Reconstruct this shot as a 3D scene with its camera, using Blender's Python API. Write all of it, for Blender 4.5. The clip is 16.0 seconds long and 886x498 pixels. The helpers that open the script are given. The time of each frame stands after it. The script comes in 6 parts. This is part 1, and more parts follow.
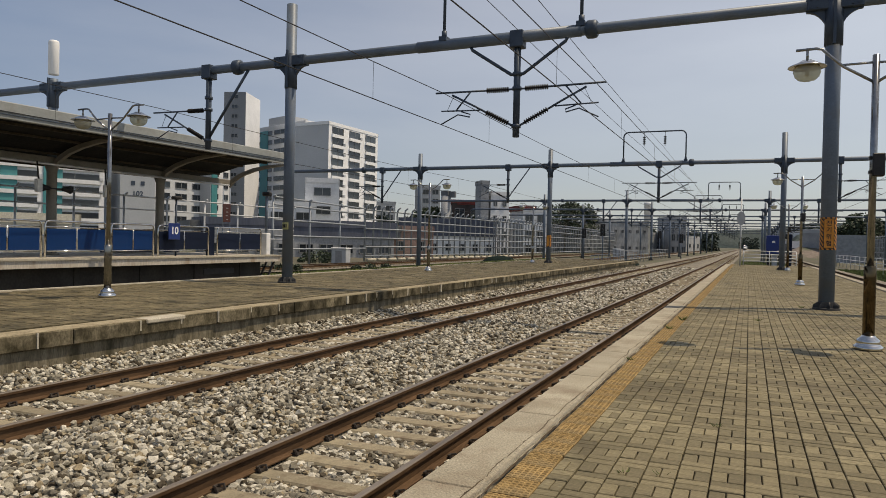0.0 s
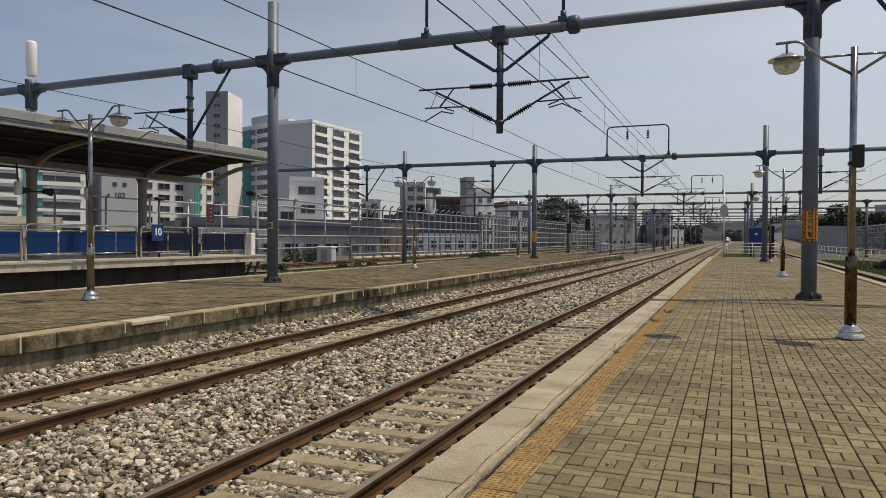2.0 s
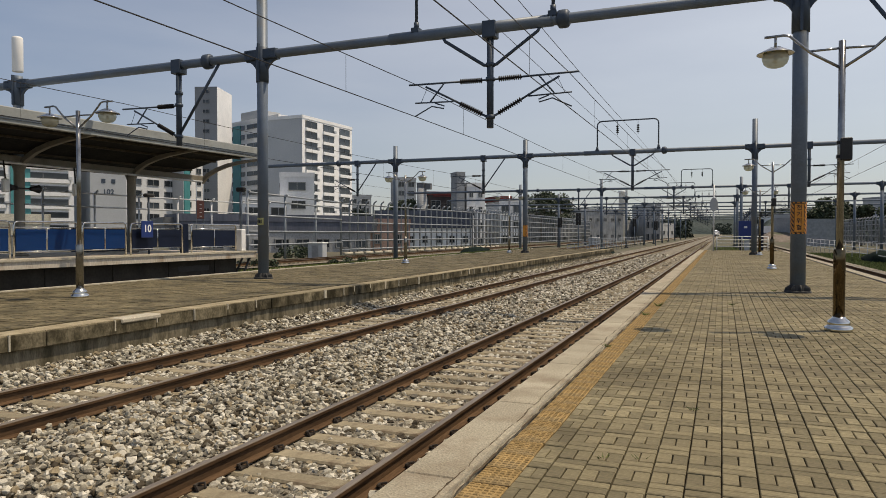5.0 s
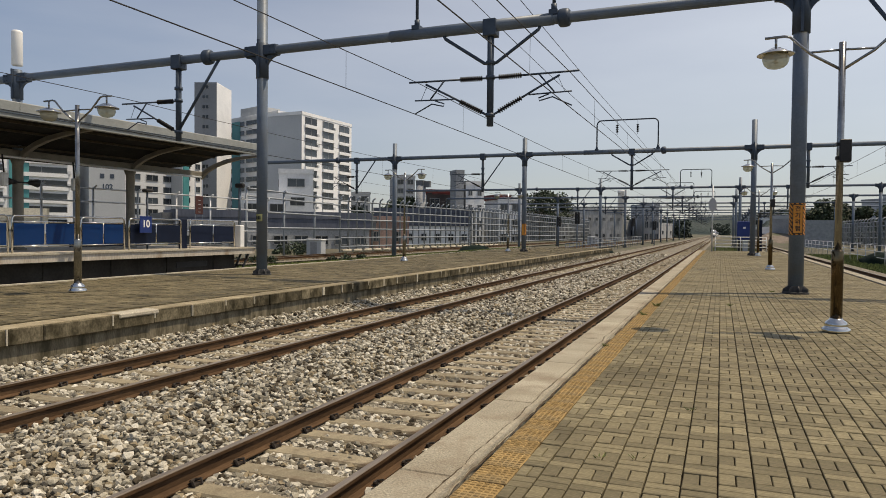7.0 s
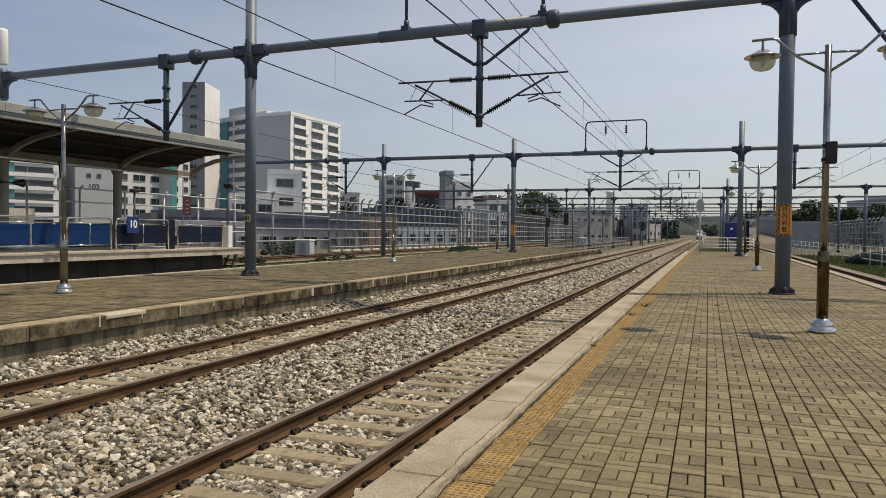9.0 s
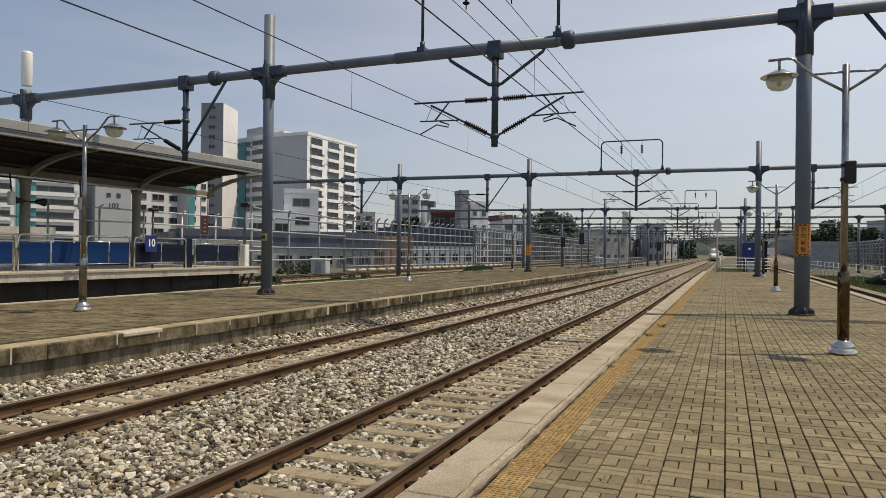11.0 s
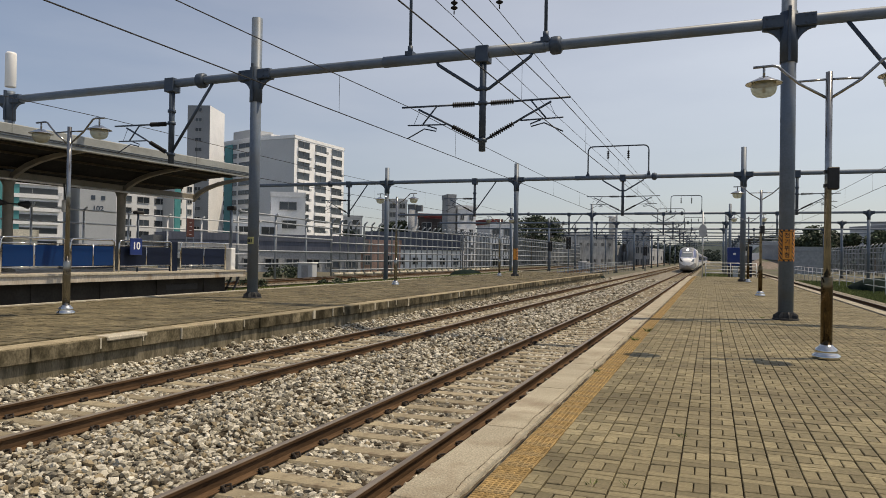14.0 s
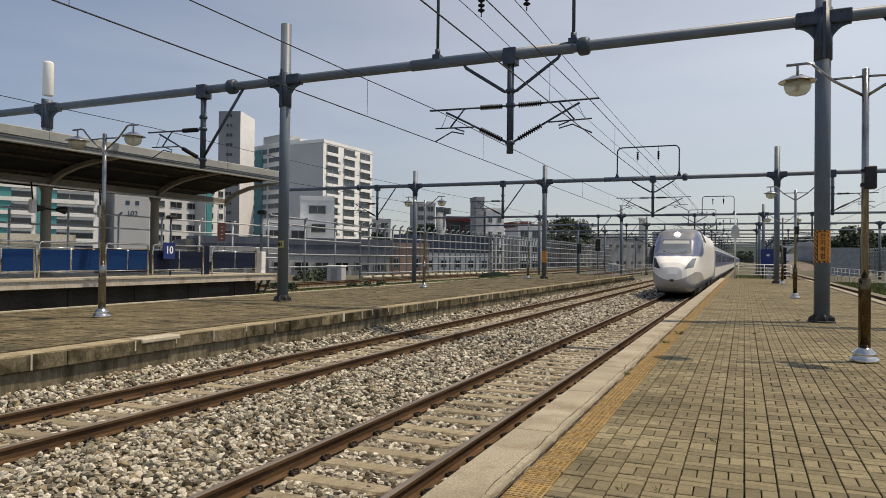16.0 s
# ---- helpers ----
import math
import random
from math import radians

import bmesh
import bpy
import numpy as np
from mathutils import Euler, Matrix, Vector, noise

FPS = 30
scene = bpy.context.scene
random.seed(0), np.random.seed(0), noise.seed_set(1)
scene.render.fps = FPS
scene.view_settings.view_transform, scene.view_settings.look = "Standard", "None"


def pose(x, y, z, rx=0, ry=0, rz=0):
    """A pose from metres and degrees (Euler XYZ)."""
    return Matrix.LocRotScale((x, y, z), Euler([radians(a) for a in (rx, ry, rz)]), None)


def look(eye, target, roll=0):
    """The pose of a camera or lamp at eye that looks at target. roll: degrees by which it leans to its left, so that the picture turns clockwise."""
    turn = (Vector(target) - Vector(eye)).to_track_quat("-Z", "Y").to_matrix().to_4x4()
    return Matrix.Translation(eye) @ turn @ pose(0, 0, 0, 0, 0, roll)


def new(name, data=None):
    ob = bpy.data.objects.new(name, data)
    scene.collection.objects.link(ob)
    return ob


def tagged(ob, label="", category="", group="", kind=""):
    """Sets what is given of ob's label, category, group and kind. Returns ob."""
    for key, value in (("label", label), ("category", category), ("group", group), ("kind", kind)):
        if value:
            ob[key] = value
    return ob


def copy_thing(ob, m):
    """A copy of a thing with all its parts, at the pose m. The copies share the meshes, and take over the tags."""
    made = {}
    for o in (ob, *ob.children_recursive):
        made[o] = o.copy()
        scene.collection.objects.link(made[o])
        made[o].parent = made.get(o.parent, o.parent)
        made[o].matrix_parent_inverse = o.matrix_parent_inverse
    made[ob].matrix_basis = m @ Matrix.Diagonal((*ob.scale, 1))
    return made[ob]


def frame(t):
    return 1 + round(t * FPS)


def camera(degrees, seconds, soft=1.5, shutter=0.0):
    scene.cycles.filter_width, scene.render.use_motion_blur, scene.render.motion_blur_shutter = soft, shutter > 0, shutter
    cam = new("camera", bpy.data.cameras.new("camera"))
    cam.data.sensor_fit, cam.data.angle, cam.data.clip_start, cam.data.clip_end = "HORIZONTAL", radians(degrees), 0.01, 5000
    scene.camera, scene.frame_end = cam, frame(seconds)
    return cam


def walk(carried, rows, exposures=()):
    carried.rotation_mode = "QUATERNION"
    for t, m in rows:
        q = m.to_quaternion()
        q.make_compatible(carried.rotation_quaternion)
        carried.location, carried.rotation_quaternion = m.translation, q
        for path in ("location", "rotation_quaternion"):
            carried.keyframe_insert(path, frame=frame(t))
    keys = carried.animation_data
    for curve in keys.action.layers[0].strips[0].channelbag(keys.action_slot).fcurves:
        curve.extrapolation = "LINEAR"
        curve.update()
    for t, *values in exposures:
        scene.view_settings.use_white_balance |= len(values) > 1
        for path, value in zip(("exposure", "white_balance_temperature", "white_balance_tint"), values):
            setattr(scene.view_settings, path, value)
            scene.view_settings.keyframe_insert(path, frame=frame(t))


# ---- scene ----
cam = camera(64.33, 16.0, soft=0.8)
# seconds, yaw, pitch, roll of the hand-held camera, which stands on one spot
TURNS = [
    (0.0, 23.51, -0.68, -1.26),
    (0.5, 23.44, -0.30, -1.45),
    (1.0, 23.37, -0.71, -1.57),
    (1.5, 22.16, -0.49, -0.40),
    (2.0, 22.34, -0.91, -0.36),
    (2.5, 22.11, -0.64, -0.53),
    (3.0, 22.26, -0.67, -0.46),
    (3.5, 21.73, -1.19, -0.27),
    (4.0, 21.70, -1.24, -0.04),
    (6.5, 21.39, -1.46, -0.20),
    (7.0, 21.52, -1.48, -0.55),
    (7.5, 21.44, -1.46, -0.67),
    (8.0, 21.95, -1.67, -0.64),
    (8.5, 21.59, -1.65, -0.32),
    (9.0, 20.64, -1.42, -0.60),
    (9.2, 20.28, -2.18, -0.62),
    (11.3, 21.96, 0.45, -0.78),
    (11.5, 21.73, 0.52, -0.87),
    (12.0, 21.49, 0.24, -0.77),
    (12.5, 21.39, 0.25, -0.61),
    (13.0, 20.90, 0.25, -0.60),
    (13.5, 20.55, 0.60, -0.60),
    (14.0, 20.84, 0.49, -0.93),
    (14.5, 20.91, 0.51, -0.64),
    (15.0, 21.13, 0.56, -0.55),
    (15.5, 22.29, 0.64, -0.67),
    (16.0, 23.14, 0.68, -0.68),
]
EYE = (0.0, 0.0, 1.5)
walk(cam, [(t, pose(*EYE, 90 + p, r, a)) for t, a, p, r in TURNS],
     [(0.0, -0.2, 7450, 12), (4.0, -0.16, 7450, 12), (8.0, -0.07, 7450, 12), (16.0, -0.05, 7450, 12)])

# ---- light ----
SUN = Vector((0.405, 0.212, 1.0)).normalized()
world = bpy.data.worlds.new("sky")
scene.world = world
world.use_nodes = True
wn = world.node_tree.nodes
sky = wn.new("ShaderNodeTexSky")
sky.sky_type = "NISHITA"
sky.sun_disc = False
sky.sun_elevation = math.asin(SUN.z)
sky.sun_rotation = math.atan2(SUN.x, SUN.y)
sky.air_density, sky.dust_density, sky.ozone_density = 0.9, 0.35, 2.4
haze = wn.new("ShaderNodeHueSaturation")
haze.inputs["Saturation"].default_value = 0.85
world.node_tree.links.new(sky.outputs[0], haze.inputs["Color"])
mist = wn.new("ShaderNodeMix")
mist.data_type = "RGBA"
mist.inputs[0].default_value = 0.36
mist.inputs[7].default_value = (4.1, 4.3, 4.9, 1)
world.node_tree.links.new(haze.outputs[0], mist.inputs[6])
wl = world.node_tree.links
# the haze is brighter and whiter towards the sun's side, bluer away from it, even at the horizon
way = wn.new("ShaderNodeTexCoord")
side = wn.new("ShaderNodeVectorMath")
side.operation = "DOT_PRODUCT"
side.inputs[1].default_value = Vector((SUN.x, SUN.y, 0)).normalized()
wl.new(way.outputs["Generated"], side.inputs[0])
tint = wn.new("ShaderNodeValToRGB")
tint.color_ramp.elements[0].position, tint.color_ramp.elements[0].color = 0.0, (0.315, 0.375, 0.445, 1)
tint.color_ramp.elements[1].position, tint.color_ramp.elements[1].color = 1.0, (0.755, 0.725, 0.670, 1)
mid = tint.color_ramp.elements.new(0.45)
mid.color = (0.55, 0.55, 0.55, 1)
span = wn.new("ShaderNodeMapRange")
span.inputs[1].default_value, span.inputs[2].default_value = -0.5, 0.7
wl.new(side.outputs["Value"], span.inputs[0])
streak = wn.new("ShaderNodeMapping")
streak.inputs["Scale"].default_value = (1.6, 1.6, 7.0)
wl.new(way.outputs["Generated"], streak.inputs[0])
cloud = wn.new("ShaderNodeTexNoise")
cloud.inputs["Scale"].default_value, cloud.inputs["Detail"].default_value = 2.2, 6
wl.new(streak.outputs[0], cloud.inputs["Vector"])
wisp = wn.new("ShaderNodeMapRange")
wisp.inputs[1].default_value, wisp.inputs[2].default_value = 0.3, 0.7
wisp.inputs[3].default_value, wisp.inputs[4].default_value = -0.09, 0.09
wl.new(cloud.outputs[0], wisp.inputs[0])
both = wn.new("ShaderNodeMath")
wl.new(span.outputs[0], both.inputs[0])
wl.new(wisp.outputs[0], both.inputs[1])
wl.new(both.outputs[0], tint.inputs[0])
up = wn.new("ShaderNodeSeparateXYZ")
wl.new(way.outputs["Generated"], up.inputs[0])
height = wn.new("ShaderNodeMapRange")
height.inputs[1].default_value, height.inputs[2].default_value = 0.0, 0.26
wl.new(up.outputs[2], height.inputs[0])
shade = wn.new("ShaderNodeMix")
shade.data_type = "RGBA"
shade.inputs[6].default_value = (0.360, 0.370, 0.395, 1)
wl.new(height.outputs[0], shade.inputs[0])
wl.new(tint.outputs[0], shade.inputs[7])
aureole = wn.new("ShaderNodeMix")
aureole.data_type, aureole.blend_type = "RGBA", "MULTIPLY"
aureole.inputs[0].default_value = 1.0
wl.new(mist.outputs[2], aureole.inputs[6])
wl.new(shade.outputs[2], aureole.inputs[7])
wl.new(aureole.outputs[2], wn["Background"].inputs[0])
wn["Background"].inputs[1].default_value = 0.262
sun = new("sun", bpy.data.lights.new("sun", "SUN"))
sun.data.energy, sun.data.angle, sun.data.color = 4.1, radians(0.6), (1.0, 0.90, 0.74)
sun.matrix_world = look(SUN * 100, (0, 0, 0))

# ---- materials ----
def shader(name):
    m = bpy.data.materials.new(name)
    m.use_nodes = True
    return m, m.node_tree.nodes, m.node_tree.links, m.node_tree.nodes["Principled BSDF"]


def surf(name, c1, c2, scale=3.0, rough=0.8, metal=0.0, fine=40.0, bump=0.3, depth=0.004, vary=0.0, grit=0.25,
         stretch=(1, 1, 1), stain=None, stain_scale=0.7, spec=0.4):
    """A two-scale procedural surface: patches from c1 to c2, fine grain, relief, and a random shade for each piece."""
    m, n, l, p = shader(name)
    tc = n.new("ShaderNodeTexCoord")
    mp = n.new("ShaderNodeMapping")
    mp.inputs["Scale"].default_value = stretch
    l.new(tc.outputs["Object"], mp.inputs[0])
    big = n.new("ShaderNodeTexNoise")
    big.inputs["Scale"].default_value, big.inputs["Detail"].default_value = scale, 5
    l.new(mp.outputs[0], big.inputs["Vector"])
    sm = n.new("ShaderNodeTexNoise")
    sm.inputs["Scale"].default_value, sm.inputs["Detail"].default_value = fine, 3
    l.new(mp.outputs[0], sm.inputs["Vector"])
    ramp = n.new("ShaderNodeValToRGB")
    ramp.color_ramp.elements[0].position, ramp.color_ramp.elements[1].position = 0.32, 0.68
    ramp.color_ramp.elements[0].color, ramp.color_ramp.elements[1].color = (*c1, 1), (*c2, 1)
    l.new(big.outputs[0], ramp.inputs[0])
    col = ramp.outputs[0]

    def times(col, value_socket, lo, hi):
        r = n.new("ShaderNodeMapRange")
        r.inputs[1].default_value, r.inputs[2].default_value = 0.25, 0.75
        r.inputs[3].default_value, r.inputs[4].default_value = lo, hi
        l.new(value_socket, r.inputs[0])
        x = n.new("ShaderNodeMix")
        x.data_type, x.blend_type = "RGBA", "MULTIPLY"
        x.inputs[0].default_value = 1
        l.new(col, x.inputs[6])
        l.new(r.outputs[0], x.inputs[7])
        return x.outputs[2]

    col = times(col, sm.outputs[0], 1 - grit, 1 + grit)
    if vary:
        info, geo = n.new("ShaderNodeObjectInfo"), n.new("ShaderNodeNewGeometry")
        add = n.new("ShaderNodeMath")
        l.new(info.outputs["Random"], add.inputs[0])
        l.new(geo.outputs["Random Per Island"], add.inputs[1])
        fr = n.new("ShaderNodeMath")
        fr.operation = "FRACT"
        l.new(add.outputs[0], fr.inputs[0])
        col = times(col, fr.outputs[0], 1 - vary, 1 + vary)
    if stain:
        sn = n.new("ShaderNodeTexNoise")
        sn.inputs["Scale"].default_value, sn.inputs["Detail"].default_value = stain_scale, 7
        sn.inputs["Roughness"].default_value = 0.65
        l.new(mp.outputs[0], sn.inputs["Vector"])
        r = n.new("ShaderNodeMapRange")
        r.inputs[1].default_value, r.inputs[2].default_value = 0.5, 0.68
        l.new(sn.outputs[0], r.inputs[0])
        x = n.new("ShaderNodeMix")
        x.data_type = "RGBA"
        l.new(r.outputs[0], x.inputs[0])
        l.new(col, x.inputs[6])
        x.inputs[7].default_value = (*stain, 1)
        col = x.outputs[2]
    l.new(col, p.inputs["Base Color"])
    p.inputs["Roughness"].default_value, p.inputs["Metallic"].default_value = rough, metal
    p.inputs["Specular IOR Level"].default_value = spec
    if bump:
        b = n.new("ShaderNodeBump")
        b.inputs["Strength"].default_value, b.inputs["Distance"].default_value = bump, depth
        l.new(sm.outputs[0], b.inputs["Height"])
        l.new(b.outputs[0], p.inputs["Normal"])
    return m


def stone_mix(name):
    """Crushed stone: each rock takes one of several greys and browns, with dust and grain on it."""
    m = surf(name, (0.72, 0.70, 0.66), (1.0, 0.99, 0.96), 14, 0.9, fine=160, bump=0.4, spec=0.15, grit=0.3)
    n, l, p = m.node_tree.nodes, m.node_tree.links, m.node_tree.nodes["Principled BSDF"]
    grain = p.inputs["Base Color"].links[0].from_socket
    geo, ramp = n.new("ShaderNodeNewGeometry"), n.new("ShaderNodeValToRGB")
    ramp.color_ramp.interpolation = "CONSTANT"
    tones = ((0.0, (0.078, 0.065, 0.048)), (0.12, (0.225, 0.210, 0.172)), (0.29, (0.410, 0.388, 0.325)), (0.50, (0.300, 0.252, 0.175)),
             (0.62, (0.530, 0.508, 0.445)), (0.80, (0.165, 0.154, 0.132)), (0.91, (0.660, 0.640, 0.570)))
    ramp.color_ramp.elements[0].color = (*tones[0][1], 1)
    ramp.color_ramp.elements[1].position, ramp.color_ramp.elements[1].color = tones[-1][0], (*tones[-1][1], 1)
    for at, c in tones[1:-1]:
        ramp.color_ramp.elements.new(at).color = (*c, 1)
    l.new(geo.outputs["Random Per Island"], ramp.inputs[0])
    x = n.new("ShaderNodeMix")
    x.data_type, x.blend_type = "RGBA", "MULTIPLY"
    x.inputs[0].default_value = 1
    l.new(ramp.outputs[0], x.inputs[6])
    l.new(grain, x.inputs[7])
    l.new(x.outputs[2], p.inputs["Base Color"])
    return m


STONE = stone_mix("ballast_stone")
BED = surf("ballast_bed", (0.085, 0.073, 0.054), (0.290, 0.260, 0.204), 26, 0.95, fine=60, bump=1.0, depth=0.03, grit=0.5)
GROUND = surf("dry_ground", (0.070, 0.066, 0.042), (0.118, 0.108, 0.078), 0.12, 0.95, fine=8, bump=0.5, depth=0.05,
              stain=(0.056, 0.075, 0.022), stain_scale=0.06)
GRASS = surf("grass_blades", (0.080, 0.112, 0.028), (0.160, 0.190, 0.060), 2, 0.8, vary=0.4)
SLEEPER = surf("sleeper_concrete", (0.210, 0.178, 0.118), (0.300, 0.260, 0.180), 4, 0.9, fine=60, vary=0.15,
               stain=(0.122, 0.086, 0.054), stain_scale=3)
RUST = surf("rail_rust", (0.055, 0.033, 0.019), (0.115, 0.070, 0.040), 6, 0.9, fine=70, stretch=(1, 0.15, 1), spec=0.1)
STEEL = surf("rail_head_steel", (0.14, 0.115, 0.09), (0.24, 0.205, 0.17), 9, 0.45, 0.35, fine=90, bump=0.05, stretch=(1, 0.05, 1), grit=0.15, spec=0.3)
CLIP = surf("clip_iron", (0.018, 0.013, 0.010), (0.040, 0.030, 0.022), 30, 0.7)
COPING = surf("coping_concrete", (0.255, 0.228, 0.168), (0.365, 0.332, 0.255), 1.3, 0.9, fine=60, bump=0.9, depth=0.01, grit=0.35,
              stain=(0.212, 0.170, 0.119), stain_scale=1.6, vary=0.06)
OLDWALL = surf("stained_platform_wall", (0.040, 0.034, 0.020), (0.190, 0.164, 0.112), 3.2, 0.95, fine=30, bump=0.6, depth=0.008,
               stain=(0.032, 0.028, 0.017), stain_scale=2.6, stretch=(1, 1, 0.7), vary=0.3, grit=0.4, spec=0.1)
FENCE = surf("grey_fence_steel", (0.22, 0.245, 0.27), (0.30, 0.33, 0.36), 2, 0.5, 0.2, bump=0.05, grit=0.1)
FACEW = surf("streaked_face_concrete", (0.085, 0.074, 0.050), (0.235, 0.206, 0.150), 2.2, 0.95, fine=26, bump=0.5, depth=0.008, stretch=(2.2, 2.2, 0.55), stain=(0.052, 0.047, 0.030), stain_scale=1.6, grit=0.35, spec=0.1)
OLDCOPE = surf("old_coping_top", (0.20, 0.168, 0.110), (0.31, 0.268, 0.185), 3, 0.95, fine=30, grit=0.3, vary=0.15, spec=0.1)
MORTAR = surf("pale_mortar", (0.340, 0.310, 0.245), (0.460, 0.425, 0.345), 8, 0.9)
TACTILE = surf("yellow_tactile", (0.245, 0.165, 0.070), (0.335, 0.235, 0.108), 2.5, 0.9, fine=45, vary=0.2, grit=0.3,
               stain=(0.185, 0.142, 0.082), stain_scale=1.3, spec=0.15)
PAVER = surf("platform_paver", (0.124, 0.105, 0.061), (0.210, 0.181, 0.110), 1.1, 0.8, fine=70, vary=0.20, grit=0.38, stretch=(0.35, 1, 1),
             bump=0.5, depth=0.003, stain=(0.100, 0.083, 0.050), stain_scale=0.9, spec=0.25)
JOINT = surf("joint_sand", (0.040, 0.027, 0.014), (0.085, 0.060, 0.034), 6, 0.95)
OLDPAVE = surf("weathered_paving", (0.078, 0.064, 0.036), (0.195, 0.166, 0.100), 2.2, 0.78, fine=14, bump=0.6, depth=0.01, vary=0.12,
               stain=(0.038, 0.034, 0.020), stain_scale=1.1, grit=0.5, spec=0.2)
GREY = surf("grey_blue_paint", (0.104, 0.140, 0.188), (0.138, 0.176, 0.228), 1.5, 0.5, 0.1, fine=25, bump=0.06,
            stain=(0.122, 0.140, 0.160), stain_scale=1.1, grit=0.12)
GREYD = surf("dark_bracket_paint", (0.038, 0.055, 0.082), (0.058, 0.080, 0.112), 3, 0.5, 0.2, fine=40, bump=0.1, grit=0.1)
BASEP = surf("weathered_base_steel", (0.035, 0.038, 0.042), (0.07, 0.068, 0.065), 8, 0.7, 0.1, fine=40)
CHROME = surf("stainless_steel", (0.50, 0.50, 0.50), (0.64, 0.64, 0.62), 8, 0.12, 1.0, bump=0.03, grit=0.06)
BRASS = surf("brass_sleeve", (0.080, 0.060, 0.037), (0.135, 0.104, 0.066), 5, 0.1, 1.0, bump=0.03, grit=0.08)
POST = surf("dull_stainless_post", (0.22, 0.22, 0.22), (0.33, 0.33, 0.32), 5, 0.16, 0.95, bump=0.03, grit=0.1)
ALU = surf("galvanised_steel", (0.46, 0.48, 0.50), (0.58, 0.60, 0.62), 4, 0.45, 0.2, bump=0.05, grit=0.1)
BLACK = surf("black_plastic", (0.012, 0.012, 0.013), (0.025, 0.025, 0.027), 5, 0.5, bump=0.05)
WIRE = surf("wire_copper_dark", (0.02, 0.02, 0.022), (0.035, 0.034, 0.034), 5, 0.6, 0.4, bump=0)
CERAMIC = surf("insulator_grey", (0.010, 0.010, 0.011), (0.022, 0.021, 0.022), 12, 0.6, bump=0, spec=0.15)
WHITE = surf("white_paint", (0.70, 0.71, 0.71), (0.80, 0.80, 0.79), 1.2, 0.5, bump=0.05, grit=0.05)
CREAM = surf("cream_wall", (0.52, 0.49, 0.40), (0.62, 0.59, 0.5), 0.5, 0.85, fine=10)
APT = surf("apartment_render", (0.700, 0.720, 0.740), (0.790, 0.800, 0.810), 0.15, 0.9, fine=3, grit=0.08, stain=(0.64, 0.66, 0.68), stain_scale=0.12)
# sun on the front, shade on the gables: put into these render tones
APTW = surf("sunlit_white_render", (0.830, 0.850, 0.870), (0.890, 0.900, 0.910), 0.15, 0.85, fine=3, grit=0.05, stain=(0.78, 0.80, 0.82), stain_scale=0.12)
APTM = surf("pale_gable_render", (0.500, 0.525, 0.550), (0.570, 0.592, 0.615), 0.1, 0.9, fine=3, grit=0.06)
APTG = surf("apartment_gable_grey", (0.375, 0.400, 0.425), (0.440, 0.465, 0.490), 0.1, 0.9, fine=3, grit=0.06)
APTS = surf("tower_shaded_gable", (0.195, 0.215, 0.240), (0.240, 0.260, 0.285), 0.1, 0.9, fine=3, grit=0.08)
FARGREY = surf("weathered_works_sheet", (0.285, 0.302, 0.315), (0.400, 0.418, 0.430), 0.25, 0.9, fine=2, grit=0.3, stretch=(1, 1, 0.3), stain=(0.20, 0.208, 0.21), stain_scale=0.3)
TEAL = surf("teal_panel", (0.05, 0.22, 0.24), (0.08, 0.30, 0.31), 0.3, 0.5, grit=0.08)
SLATE = surf("grey_wall", (0.250, 0.265, 0.280), (0.340, 0.355, 0.370), 0.3, 0.9, fine=6)
BROWNW = surf("dark_brown_cladding", (0.040, 0.032, 0.030), (0.075, 0.060, 0.055), 0.6, 0.8, fine=6, grit=0.2)
NOTICE = surf("dull_red_board", (0.050, 0.016, 0.014), (0.075, 0.024, 0.020), 2, 0.6, fine=12, bump=0)
REDW = surf("red_wall", (0.120, 0.020, 0.018), (0.180, 0.030, 0.026), 0.5, 0.7, fine=6)
ROOFG = surf("sheet_roof", (0.110, 0.120, 0.130), (0.160, 0.170, 0.180), 0.4, 0.6, fine=6)
NAVYROOF = surf("dark_blue_sheet_roof", (0.060, 0.072, 0.105), (0.095, 0.108, 0.145), 0.5, 0.6, fine=5, stretch=(1, 1, 0.2), grit=0.2)
PANE = surf("window_glass", (0.020, 0.028, 0.036), (0.050, 0.062, 0.075), 0.3, 0.12, bump=0, vary=0.5, grit=0.05, spec=0.6)
FRAME = surf("window_frame_grey", (0.22, 0.23, 0.24), (0.30, 0.31, 0.32), 2, 0.6, bump=0)
FASCIA = surf("canopy_fascia", (0.240, 0.258, 0.255), (0.300, 0.318, 0.312), 0.8, 0.55, fine=12, bump=0.1, grit=0.08, stain=(0.22, 0.225, 0.21), stain_scale=0.9)
# near black: the shade under the canopy roof is put into this colour
SOFFIT = surf("shade_toned_soffit", (0.022, 0.022, 0.022), (0.034, 0.034, 0.033), 1, 0.9, fine=10, spec=0.05)
PURLIN = surf("purlin_steel", (0.060, 0.052, 0.042), (0.095, 0.082, 0.066), 1, 0.8, fine=10, spec=0.1)
BEIGE = surf("beige_steel", (0.185, 0.170, 0.138), (0.245, 0.225, 0.185), 1.5, 0.6, fine=14, bump=0.1, grit=0.1)
SLAB = surf("platform_slab_concrete", (0.400, 0.364, 0.304), (0.496, 0.456, 0.392), 1.2, 0.9, fine=20, stain=(0.264, 0.200, 0.136), stain_scale=1.4, stretch=(1, 1, 0.3))
# concrete darkened to hold the shade below the platforms
DARKW = surf("shade_dark_concrete", (0.020, 0.019, 0.017), (0.042, 0.040, 0.036), 1.0, 0.95, fine=12)
